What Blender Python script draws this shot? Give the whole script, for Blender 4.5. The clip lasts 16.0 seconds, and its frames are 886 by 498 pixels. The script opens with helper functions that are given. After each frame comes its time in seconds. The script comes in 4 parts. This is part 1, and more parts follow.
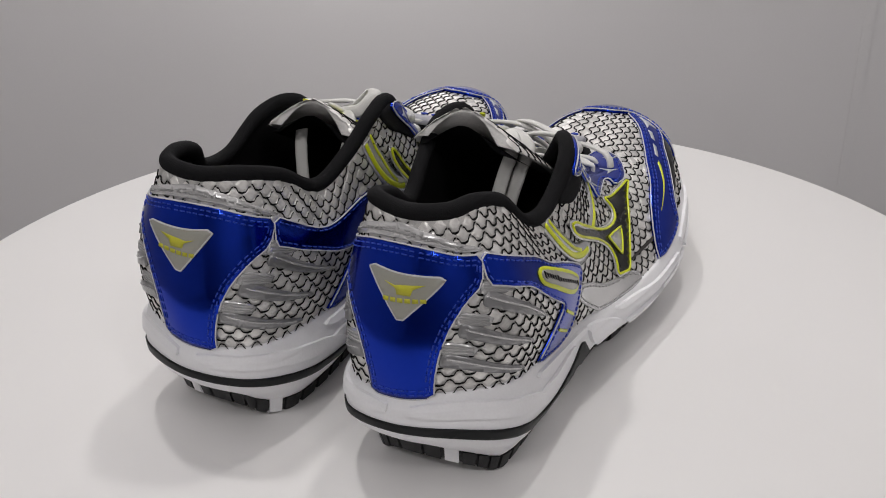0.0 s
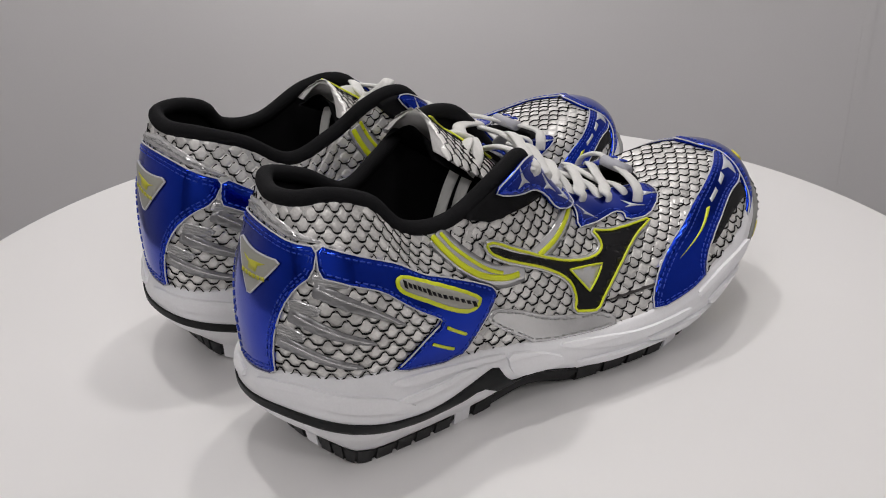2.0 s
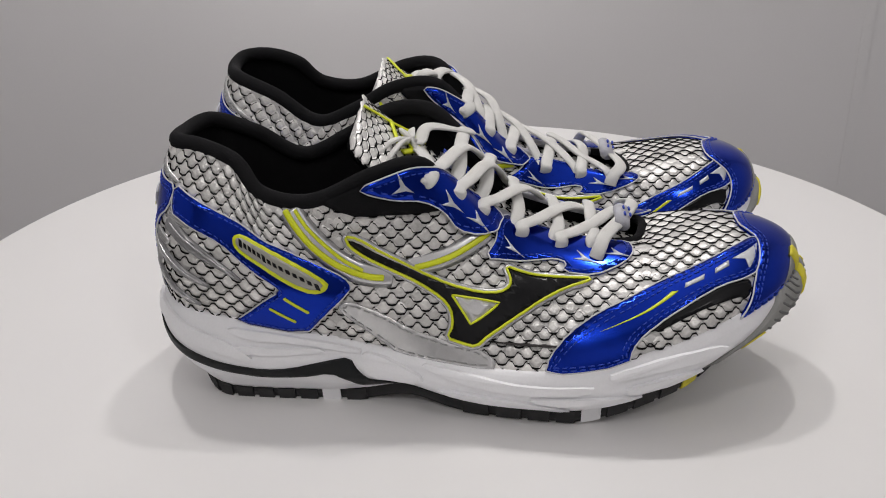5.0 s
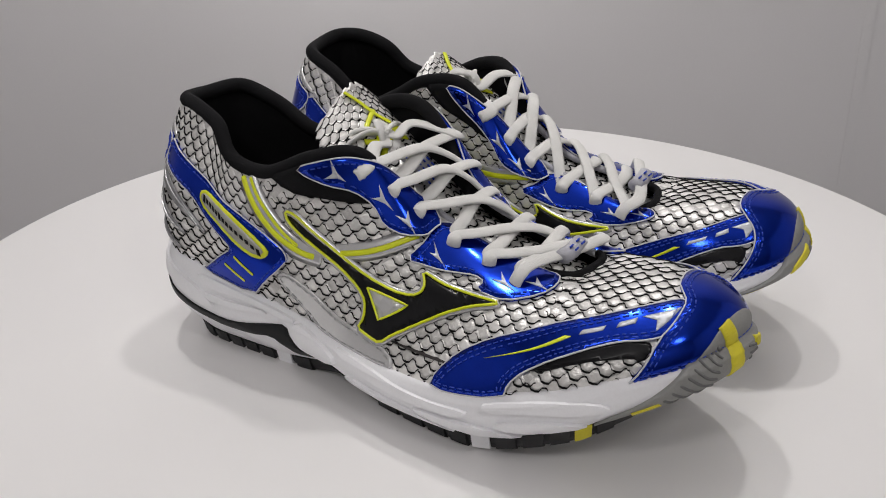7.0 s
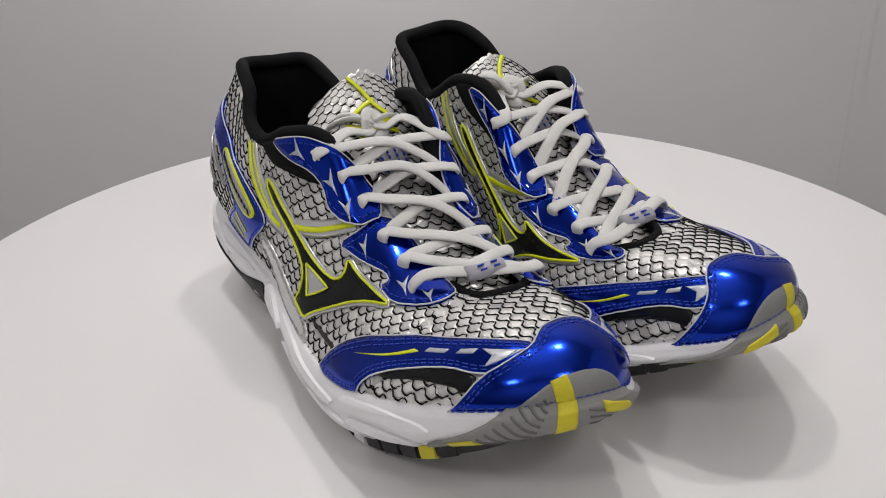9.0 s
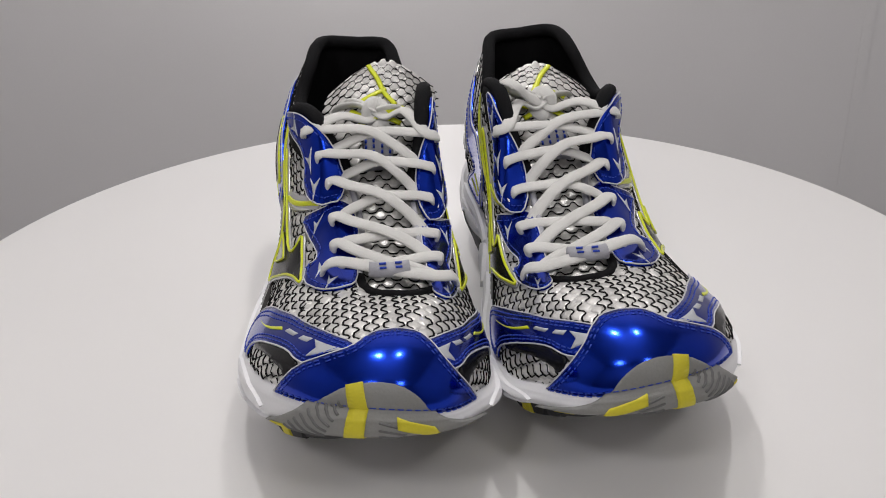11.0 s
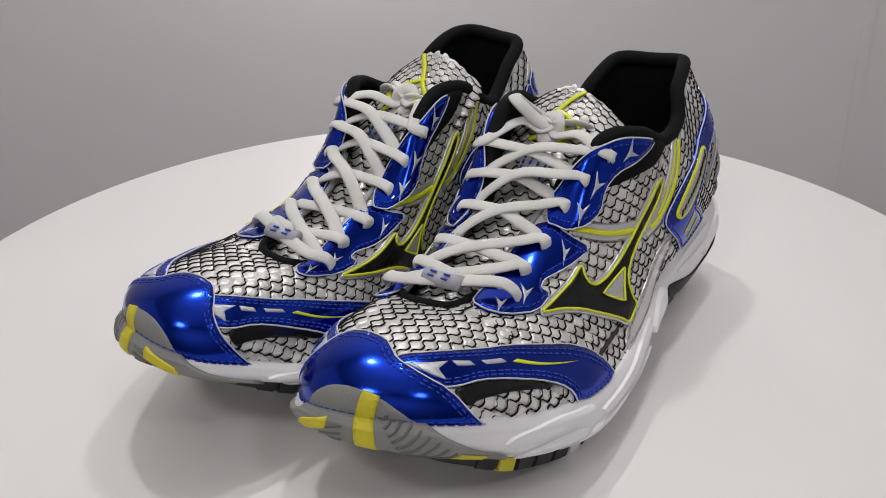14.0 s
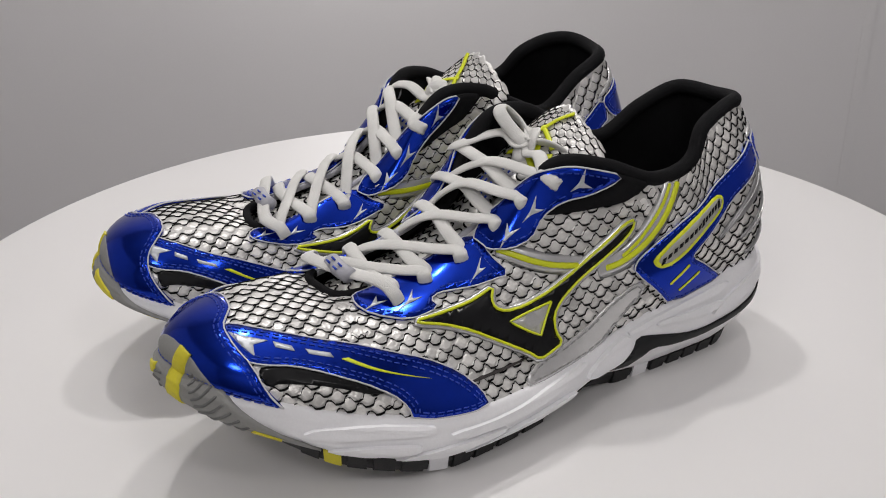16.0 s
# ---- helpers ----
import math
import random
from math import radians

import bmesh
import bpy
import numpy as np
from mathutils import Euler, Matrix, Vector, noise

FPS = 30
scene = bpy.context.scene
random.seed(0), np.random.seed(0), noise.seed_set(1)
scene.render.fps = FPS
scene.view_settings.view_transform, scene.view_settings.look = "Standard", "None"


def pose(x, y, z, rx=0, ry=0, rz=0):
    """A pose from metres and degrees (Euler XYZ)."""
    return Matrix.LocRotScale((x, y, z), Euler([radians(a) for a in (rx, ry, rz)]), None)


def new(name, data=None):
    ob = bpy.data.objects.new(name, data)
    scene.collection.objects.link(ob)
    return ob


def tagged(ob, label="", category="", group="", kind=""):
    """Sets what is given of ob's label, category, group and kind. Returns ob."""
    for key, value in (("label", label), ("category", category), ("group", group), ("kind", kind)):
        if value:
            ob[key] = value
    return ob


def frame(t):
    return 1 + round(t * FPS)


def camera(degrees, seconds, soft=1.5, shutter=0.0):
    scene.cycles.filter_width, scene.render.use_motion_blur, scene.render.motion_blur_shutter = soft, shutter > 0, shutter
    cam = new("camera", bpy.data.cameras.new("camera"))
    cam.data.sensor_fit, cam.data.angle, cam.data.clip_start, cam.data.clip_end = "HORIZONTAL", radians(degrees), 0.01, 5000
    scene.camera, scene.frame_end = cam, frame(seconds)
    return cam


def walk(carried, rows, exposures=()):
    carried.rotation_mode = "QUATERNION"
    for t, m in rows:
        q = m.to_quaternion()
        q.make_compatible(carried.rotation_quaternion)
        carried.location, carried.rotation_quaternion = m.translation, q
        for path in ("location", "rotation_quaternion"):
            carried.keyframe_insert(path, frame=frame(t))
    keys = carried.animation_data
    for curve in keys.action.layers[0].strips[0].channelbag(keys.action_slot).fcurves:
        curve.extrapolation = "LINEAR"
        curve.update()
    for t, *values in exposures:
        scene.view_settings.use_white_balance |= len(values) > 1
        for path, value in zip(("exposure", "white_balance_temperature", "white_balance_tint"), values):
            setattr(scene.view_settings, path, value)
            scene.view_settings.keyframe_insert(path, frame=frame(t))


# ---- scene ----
from mathutils.bvhtree import BVHTree
from mathutils.geometry import delaunay_2d_cdt as cdt

# The camera stands still before a turntable; the turntable and the shoes on it turn.
cam = camera(46.32, 16.0, soft=1.0)
EYE = Vector((0.0, -0.4927, 0.2943))
eye_pose = Matrix.Translation(EYE) @ pose(0, 0, 0, 90 - 26.975, 0, 0.317) @ pose(0, 0, 0, 0, 0, -1.352)
walk(cam, [(0.0, eye_pose), (16.0, eye_pose)])

# Degrees by which the turntable has turned, clockwise as seen from above
TURNS = [(0, 0.00), (0.5, 6.93), (1, 13.87), (1.5, 20.72), (2, 27.58), (2.5, 34.32), (3, 41.23), (3.5, 48.11), (4, 55.02),
         (4.2, 57.77), (4.85, 66.53), (5.55, 75.73), (6.3, 85.67), (6.5, 88.33), (7, 95.09), (7.5, 101.90), (8, 108.61),
         (8.5, 115.28), (9, 122.01), (9.2, 124.71), (9.9, 133.82), (10.6, 142.66), (11.3, 151.79), (11.5, 154.45), (12, 160.78),
         (12.5, 167.43), (13, 174.15), (13.5, 180.89), (14, 187.70), (14.5, 194.55), (15, 201.32), (15.5, 208.06), (16, 214.71)]

# ---- light ----
world = bpy.data.worlds.new("world")
scene.world = world
world.use_nodes = True
world.node_tree.nodes["Background"].inputs[0].default_value = (0.9, 0.95, 1.0, 1)
world.node_tree.nodes["Background"].inputs[1].default_value = 0.05


def lamp(name, place, radius, power, colour):
    data = bpy.data.lights.new(name, "POINT")
    data.shadow_soft_size, data.energy, data.color = radius, power, colour
    ob = new(name, data)
    ob.location = place
    return ob


lamp("ceiling_bulb_one", (-0.24, 0.40, 1.5), 0.04, 19.5, (1.0, 0.97, 0.95))
lamp("ceiling_bulb_two", (0.28, 0.44, 1.5), 0.04, 16.5, (1.0, 0.97, 0.95))
# Two unseen fill lamps, added behind the camera to brighten the shoes' near sides
lamp("front_fill_one", (-0.55, -1.15, 1.35), 0.12, 15.5, (1.0, 0.97, 0.96))
lamp("front_fill_two", (0.6, -1.1, 1.35), 0.12, 11.0, (1.0, 0.97, 0.96))
# Unseen lamp added close to the back wall to raise its bright middle
lamp("wall_fill", (-0.1, 1.02, 0.3), 0.08, 3.8, (1.0, 0.97, 0.97))


# ---- materials ----
def material(name, colour, rough=0.5, metal=0.0, grain=0.0, grain_size=900.0, spread=0.12, patch=30.0, coat=0.0, sheen=0.0, per_island=False, spec=0.5):
    """A surface with colour variation at two scales and a fine bump."""
    mat = bpy.data.materials.new(name)
    mat.use_nodes = True
    nt = mat.node_tree
    b = nt.nodes["Principled BSDF"]
    co = nt.nodes.new("ShaderNodeTexCoord")
    big = nt.nodes.new("ShaderNodeTexNoise")
    big.inputs["Scale"].default_value = patch
    big.inputs["Detail"].default_value = 4
    fine = nt.nodes.new("ShaderNodeTexNoise")
    fine.inputs["Scale"].default_value = grain_size
    fine.inputs["Detail"].default_value = 3
    nt.links.new(co.outputs["Object"], big.inputs["Vector"])
    nt.links.new(co.outputs["Object"], fine.inputs["Vector"])
    mix = nt.nodes.new("ShaderNodeMath")
    mix.operation = "MULTIPLY_ADD"
    nt.links.new(fine.outputs["Fac"], mix.inputs[0])
    mix.inputs[1].default_value = 0.4
    nt.links.new(big.outputs["Fac"], mix.inputs[2])
    value = mix.outputs[0]
    if per_island:
        geo = nt.nodes.new("ShaderNodeNewGeometry")
        add = nt.nodes.new("ShaderNodeMath")
        add.operation = "MULTIPLY_ADD"
        nt.links.new(geo.outputs["Random Per Island"], add.inputs[0])
        add.inputs[1].default_value = 0.5
        nt.links.new(value, add.inputs[2])
        value = add.outputs[0]
    ramp = nt.nodes.new("ShaderNodeMapRange")
    ramp.inputs["From Min"].default_value, ramp.inputs["From Max"].default_value = 0.35, 1.15 if per_island else 1.05
    ramp.inputs["To Min"].default_value, ramp.inputs["To Max"].default_value = 1 - spread, 1 + spread
    nt.links.new(value, ramp.inputs["Value"])
    tint = nt.nodes.new("ShaderNodeVectorMath")
    tint.operation = "SCALE"
    tint.inputs[0].default_value = colour
    nt.links.new(ramp.outputs[0], tint.inputs["Scale"])
    nt.links.new(tint.outputs[0], b.inputs["Base Color"])
    rr = nt.nodes.new("ShaderNodeMapRange")
    rr.inputs["To Min"].default_value, rr.inputs["To Max"].default_value = max(0.02, rough * 0.85), min(1, rough * 1.15)
    nt.links.new(big.outputs["Fac"], rr.inputs["Value"])
    nt.links.new(rr.outputs[0], b.inputs["Roughness"])
    b.inputs["Metallic"].default_value = metal
    b.inputs["Coat Weight"].default_value = coat
    b.inputs["Coat Roughness"].default_value = 0.12
    b.inputs["Sheen Weight"].default_value = sheen
    b.inputs["Specular IOR Level"].default_value = spec
    if grain:
        bump = nt.nodes.new("ShaderNodeBump")
        bump.inputs["Strength"].default_value = grain
        bump.inputs["Distance"].default_value = 0.0004
        nt.links.new(fine.outputs["Fac"], bump.inputs["Height"])
        nt.links.new(bump.outputs[0], b.inputs["Normal"])
    return mat


M_WALL = material("wall_paint", (0.66, 0.65, 0.655), 0.85, grain=0.1, grain_size=300, spread=0.04, patch=2)
M_TABLE = material("white_table_laminate", (0.78, 0.77, 0.765), 0.38, grain=0.03, grain_size=1500, spread=0.02, patch=6)
M_DARK = material("dark_frame_paint", (0.05, 0.05, 0.05), 0.6)
M_CLOTH = material("silver_mesh_cloth", (0.60, 0.59, 0.575), 0.5, metal=0.1, grain=1.0, grain_size=1300, spread=0.3, patch=60)
M_CORD = material("black_mesh_cord", (0.006, 0.006, 0.006), 0.8, spec=0.15)
M_PAD = material("silver_mesh_pad", (0.64, 0.63, 0.61), 0.32, metal=0.35, grain=1.0, grain_size=620, spread=0.36, patch=60, per_island=True)
M_BLUE = material("metallic_blue_film", (0.002, 0.027, 0.37), 0.16, metal=0.97, grain=0.1, grain_size=160, spread=0.16, coat=0.16)
M_BLUE_THREAD = material("blue_thread", (0.014, 0.055, 0.46), 0.55)
M_WHITE_EDGE = material("pale_cut_edge", (0.62, 0.62, 0.64), 0.5)
M_SILVER = material("silver_film", (0.60, 0.60, 0.60), 0.24, metal=0.55, grain=0.1, spread=0.1)
M_GREY_RUBBER = material("grey_rubber", (0.25, 0.25, 0.24), 0.7, grain=0.4, spread=0.15)
M_YELLOW = material("yellow_film", (0.70, 0.76, 0.010), 0.4, spread=0.1, coat=0.3)
M_YELLOW_RUBBER = material("yellow_rubber", (0.66, 0.58, 0.03), 0.55, grain=0.2)
M_BLACK_GLOSS = material("black_gloss_film", (0.008, 0.008, 0.009), 0.22, grain=0.1, grain_size=500, coat=0.0, spec=0.22)
M_BLACK_CLOTH = material("black_lining_cloth", (0.010, 0.010, 0.011), 0.95, grain=0.8, grain_size=1800, spread=0.3, spec=0.12)
M_BLACK_RUBBER = material("black_rubber", (0.014, 0.014, 0.015), 0.6, grain=0.3, spread=0.3)
M_FOAM = material("white_midsole_foam", (0.86, 0.86, 0.88), 0.45, grain=0.15, grain_size=900, spread=0.07, patch=25)
M_LACE = material("white_lace_weave", (0.72, 0.715, 0.69), 0.85, grain=1.0, grain_size=2200, spread=0.12, patch=60)
M_GREY_FILM = material("pale_grey_webbing", (0.42, 0.42, 0.46), 0.6, grain=0.6, grain_size=1800, spread=0.2)
M_RIB = material("grey_satin_plastic", (0.27, 0.27, 0.275), 0.3, metal=0.5, spread=0.12)
M_GREY_THREAD = material("grey_thread", (0.30, 0.30, 0.30), 0.6)
M_WHITE_FILM = material("pale_silver_print", (0.55, 0.57, 0.60), 0.35, metal=0.3)
M_BADGE = material("grey_badge_plastic", (0.36, 0.355, 0.31), 0.3, spread=0.1, coat=0.5)
M_FADED_YELLOW = material("faded_yellow_print", (0.50, 0.48, 0.03), 0.4)
M_INSOLE = material("dark_insole", (0.02, 0.016, 0.016), 0.8, grain=0.4, spread=0.4)
M_RED = material("worn_red_print", (0.22, 0.012, 0.015), 0.6)
M_DARK_RUBBER = material("dark_grey_rubber", (0.14, 0.14, 0.14), 0.75, grain=0.3)
M_PLATE = material("dark_wave_plate", (0.007, 0.008, 0.009), 0.5, spec=0.25)


# ---- helpers of the shop ----
def link(name, bm, mat, parent=None, label="", smooth=True, kind=""):
    me = bpy.data.meshes.new(name)
    bm.normal_update()
    bm.to_mesh(me)
    bm.free()
    if smooth:
        for p in me.polygons:
            p.use_smooth = True
    me.materials.append(mat)
    ob = new(name, me)
    ob.parent = parent
    return tagged(ob, label, kind=kind)


def part(name, bm, mat, parent, label="", smooth=True, kind=""):
    return link(name, bm, mat, parent, label, smooth, kind)


def revolve(profile, steps=128):
    bm = bmesh.new()
    rings = []
    for r, z in profile:
        if r < 1e-6:
            rings.append([bm.verts.new((0, 0, z))])
        else:
            rings.append([bm.verts.new((r * math.cos(2 * math.pi * i / steps), r * math.sin(2 * math.pi * i / steps), z)) for i in range(steps)])
    for a, b in zip(rings, rings[1:]):
        for i in range(steps):
            j = (i + 1) % steps
            quad = [a[i % len(a)], a[j % len(a)], b[j % len(b)], b[i % len(b)]]
            quad = list(dict.fromkeys(quad))
            if len(quad) > 2:
                bm.faces.new(quad)
    bmesh.ops.recalc_face_normals(bm, faces=bm.faces)
    return bm


def box(x0, x1, y0, y1, z0, z1, bevel=0.0):
    bm = bmesh.new()
    bmesh.ops.create_cube(bm, size=1)
    for v in bm.verts:
        v.co = Vector(((x0 + x1) / 2 + v.co.x * (x1 - x0), (y0 + y1) / 2 + v.co.y * (y1 - y0), (z0 + z1) / 2 + v.co.z * (z1 - z0)))
    if bevel:
        bmesh.ops.bevel(bm, geom=bm.edges[:], offset=bevel, segments=2, affect="EDGES")
    return bm


# ---- the room ----
tagged(link("wall_back", box(-2.2, 2.2, 1.3, 1.38, -0.8, 2.2), M_WALL, smooth=False), "plain off-white painted wall behind the table", "wall", kind="structure")
tagged(link("wall_left", box(-2.3, -2.2, -2.2, 1.38, -0.8, 2.2), M_WALL, smooth=False), "plain off-white painted side wall", "wall", kind="structure")
tagged(link("wall_right", box(2.2, 2.3, -2.2, 1.38, -0.8, 2.2), M_WALL, smooth=False), "plain off-white painted side wall", "wall", kind="structure")
tagged(link("wall_front", box(-2.2, 2.2, -2.3, -2.2, -0.8, 2.2), M_WALL), "plain off-white wall behind the camera", "wall", kind="structure")
tagged(link("trim", box(0.735, 0.755, 1.2984, 1.2998, -0.8, 2.2, 0.0005), M_WALL, smooth=False), "narrow upright joint strip on the wall", "trim", kind="structure")
tagged(link("ceiling", box(-2.3, 2.3, -2.3, 1.4, 2.2, 2.3), M_WALL), "plain white ceiling", "ceiling", kind="structure")
tagged(link("floor", box(-2.3, 2.3, -2.3, 1.4, -0.9, -0.8), M_WALL), "plain pale floor", "floor", kind="structure")

post = new("post")
tagged(post, "dark metal post standing on the floor behind the turntable", "post")
post.location = (0.3165, 0.166, -0.8)
part("shaft", revolve([(0, 0.0), (0.03, 0.0), (0.03, 0.01), (0.004, 0.014), (0.004, 0.777), (0, 0.777)], 24), M_DARK, post)
part("knob", revolve([(0, 0.7771), (0.006, 0.7771), (0.0075, 0.78), (0.0075, 0.785), (0.006, 0.788), (0, 0.7885)], 24), M_DARK, post)

TABLE_R = 0.314
turntable = new("turntable")
tagged(turntable, "round white laminate turntable top with a rounded rim", "turntable")
part("table_top", revolve([(0, 0), (TABLE_R - 0.004, 0), (TABLE_R - 0.001, -0.0012), (TABLE_R, -0.004), (TABLE_R, -0.018), (TABLE_R - 0.003, -0.021), (0, -0.021)], 256), M_TABLE, turntable)
part("pedestal", revolve([(0, -0.0211), (0.12, -0.0211), (0.12, -0.05), (0.05, -0.06), (0.05, -0.75), (0.2, -0.78), (0.2, -0.8), (0, -0.8)], 64), M_TABLE, turntable)


# ---- the shape of a shoe: lateral side +x, toe +y, in millimetres, from the heel's centre round the lateral side to the toe and back ----
BASE = [(2, 2, 48), (26, 9, 52), (41, 23, 52), (44, 48, 48), (45, 75, 43), (46, 105, 37), (54, 141, 33), (61, 180, 32), (63, 212, 37), (58, 244, 46), (49, 269, 54), (31, 293, 61),
        (5, 305, 63), (-17, 300, 57), (-32, 281, 49), (-42, 256, 38), (-44, 224, 32), (-41, 193, 31), (-36, 158, 34), (-33, 124, 39), (-33, 90, 43), (-35, 58, 45), (-32, 27, 46), (-21, 8, 47)]
TOP = [(-1, 16, 125), (17, 18, 127), (24, 32, 127), (28, 48, 121), (34, 60, 108), (36, 83, 105), (35, 111, 117), (26, 132, 119), (13, 150, 100), (7, 178, 82), (10, 210, 74), (7, 229, 72),
        (-5, 235, 72), (-16, 235, 72), (-22, 226, 71), (-19, 196, 79), (-20, 165, 92), (-28, 146, 115), (-31, 131, 126), (-34, 111, 124), (-32, 90, 112), (-28, 68, 104), (-25, 46, 117), (-20, 25, 125)]
# lift and outward push of the first handle, place along the way and outward push of the second one
HANDLE = [(30, 2, 0.62, 4), (30, 4, 0.62, 6), (28, 6, 0.62, 8), (26, 6, 0.62, 9), (22, 6, 0.62, 9), (22, 2, 0.6, 4), (20, -6, 0.6, -8), (16, -8, 0.55, -22), (14, -1, 0.5, -17), (13, 4, 0.5, -2), (15, 3, 0.55, 0), (18, 2, 0.6, 2),
          (20, 2, 0.62, 2), (20, 2, 0.62, 2), (18, 2, 0.6, 2), (18, 2, 0.55, 2), (20, 2, 0.5, 2), (22, 0, 0.55, 0), (24, 0, 0.6, 2), (24, 2, 0.6, 4), (22, 2, 0.62, 5), (26, 4, 0.62, 6), (28, 4, 0.62, 6), (30, 4, 0.62, 6)]
TOE_CROWN = [0] * 9 + [3, 7, 13, 15, 15, 12, 6, 2] + [0] * 7


def ring(values, u):
    """Periodic smooth interpolation of a table of tuples, u from 0 to 1."""
    n = len(values)
    s = (u % 1.0) * n
    i = int(s)
    f = s - i
    p0, p1, p2, p3 = (np.array(values[(i + k) % n], float) for k in (-1, 0, 1, 2))
    return 0.5 * ((2 * p1) + (p2 - p0) * f + (2 * p0 - 5 * p1 + 4 * p2 - p3) * f * f + (3 * p1 - p0 - 3 * p2 + p3) * f ** 3)


def outward(u):
    a, b = ring(BASE, u - 0.004), ring(BASE, u + 0.004)
    d = b - a
    n = np.array((d[1], -d[0], 0.0))
    return n / (np.linalg.norm(n) + 1e-9)


UN, VN = 480, 64
GRID = np.zeros((UN + 1, VN + 1, 3))
for iu in range(UN + 1):
    uu = iu / UN
    b, tp, (lift, first, along, push), out = ring(BASE, uu), ring(TOP, uu), ring(HANDLE, uu), outward(uu)
    crown = float(ring([(c,) for c in TOE_CROWN], uu)[0])
    c1 = b + np.array((0, 0, lift)) + out * first
    c2 = b + (tp - b) * along + out * push + np.array((0, 0, crown))
    for iv in range(VN + 1):
        v = iv / VN
        GRID[iu, iv] = ((1 - v) ** 3 * b + 3 * v * (1 - v) ** 2 * c1 + 3 * v * v * (1 - v) * c2 + v ** 3 * tp) / 1000.0


def surf(u, v):
    """A point of the upper, in metres."""
    a = (u % 1.0) * UN
    c = min(max(v, 0.0), 1.0) * VN
    i, j = int(a), min(int(c), VN - 1)
    f, g = a - i, c - j
    return (GRID[i, j] * (1 - f) + GRID[i + 1, j] * f) * (1 - g) + (GRID[i, j + 1] * (1 - f) + GRID[i + 1, j + 1] * f) * g


def surf_n(u, v):
    du = surf(u + 0.003, v) - surf(u - 0.003, v)
    dv = surf(u, min(1, v + 0.02)) - surf(u, max(0, v - 0.02))
    n = np.cross(du, dv)
    return n / (np.linalg.norm(n) + 1e-12)


def on(u, v, lift=0.0):
    return surf(u, v) + surf_n(u, v) * lift


def sheet(side, rings, closed=True, flip=False):
    """A skin over rings of points; side mirrors x."""
    bm = bmesh.new()
    vs = [[bm.verts.new((p[0] * side, p[1], p[2])) for p in r] for r in rings]
    for a, b in zip(vs, vs[1:]):
        n = len(a)
        for i in range(n if closed else n - 1):
            j = (i + 1) % n
            q = (a[i], a[j], b[j], b[i])
            bm.faces.new(q if (side > 0) != flip else q[::-1])
    return bm


def upper_shell(side):
    us = [i / 240 for i in range(240)]
    outer = [[surf(u, v / 40) for u in us] for v in range(41)]
    return sheet(side, outer)


def sole_bottom(y):
    """Height of the sole's underside along the shoe, in millimetres."""
    heel = max(0.0, (42 - y) / 47) ** 1.7 * 15
    arch = 7 * math.exp(-((y - 122) / 18) ** 2)
    toe = max(0.0, (y - 200) / 110) ** 1.35 * 41
    fore = 2.5 / (1 + math.exp(-(y - 140) / 10))
    return 6 + fore + heel + arch + toe


def outline_len(pts):
    return sum(math.dist(a, b) for a, b in zip(pts, pts[1:]))


MU, MV = 0.78, 0.085  # metres along u and v, for even spacing on the surface


def smooth_poly(poly, rounds=1, keep=0.22):
    for _ in range(rounds):
        out = []
        for i, p in enumerate(poly):
            q = poly[(i + 1) % len(poly)]
            out.append((p[0] + (q[0] - p[0]) * keep, p[1] + (q[1] - p[1]) * keep))
            out.append((q[0] + (p[0] - q[0]) * keep, q[1] + (p[1] - q[1]) * keep))
        poly = out
    return poly


def resample(poly, step, closed=True):
    out = []
    n = len(poly)
    for i in range(n if closed else n - 1):
        p, q = poly[i], poly[(i + 1) % n]
        k = max(1, int(math.dist(p, q) / step))
        out += [(p[0] + (q[0] - p[0]) * j / k, p[1] + (q[1] - p[1]) * j / k) for j in range(k)]
    if not closed:
        out.append(poly[-1])
    return out


def inside(p, poly):
    hit = False
    for (x0, y0), (x1, y1) in zip(poly, poly[1:] + poly[:1]):
        if (y0 > p[1]) != (y1 > p[1]) and p[0] < (x1 - x0) * (p[1] - y0) / (y1 - y0) + x0:
            hit = not hit
    return hit


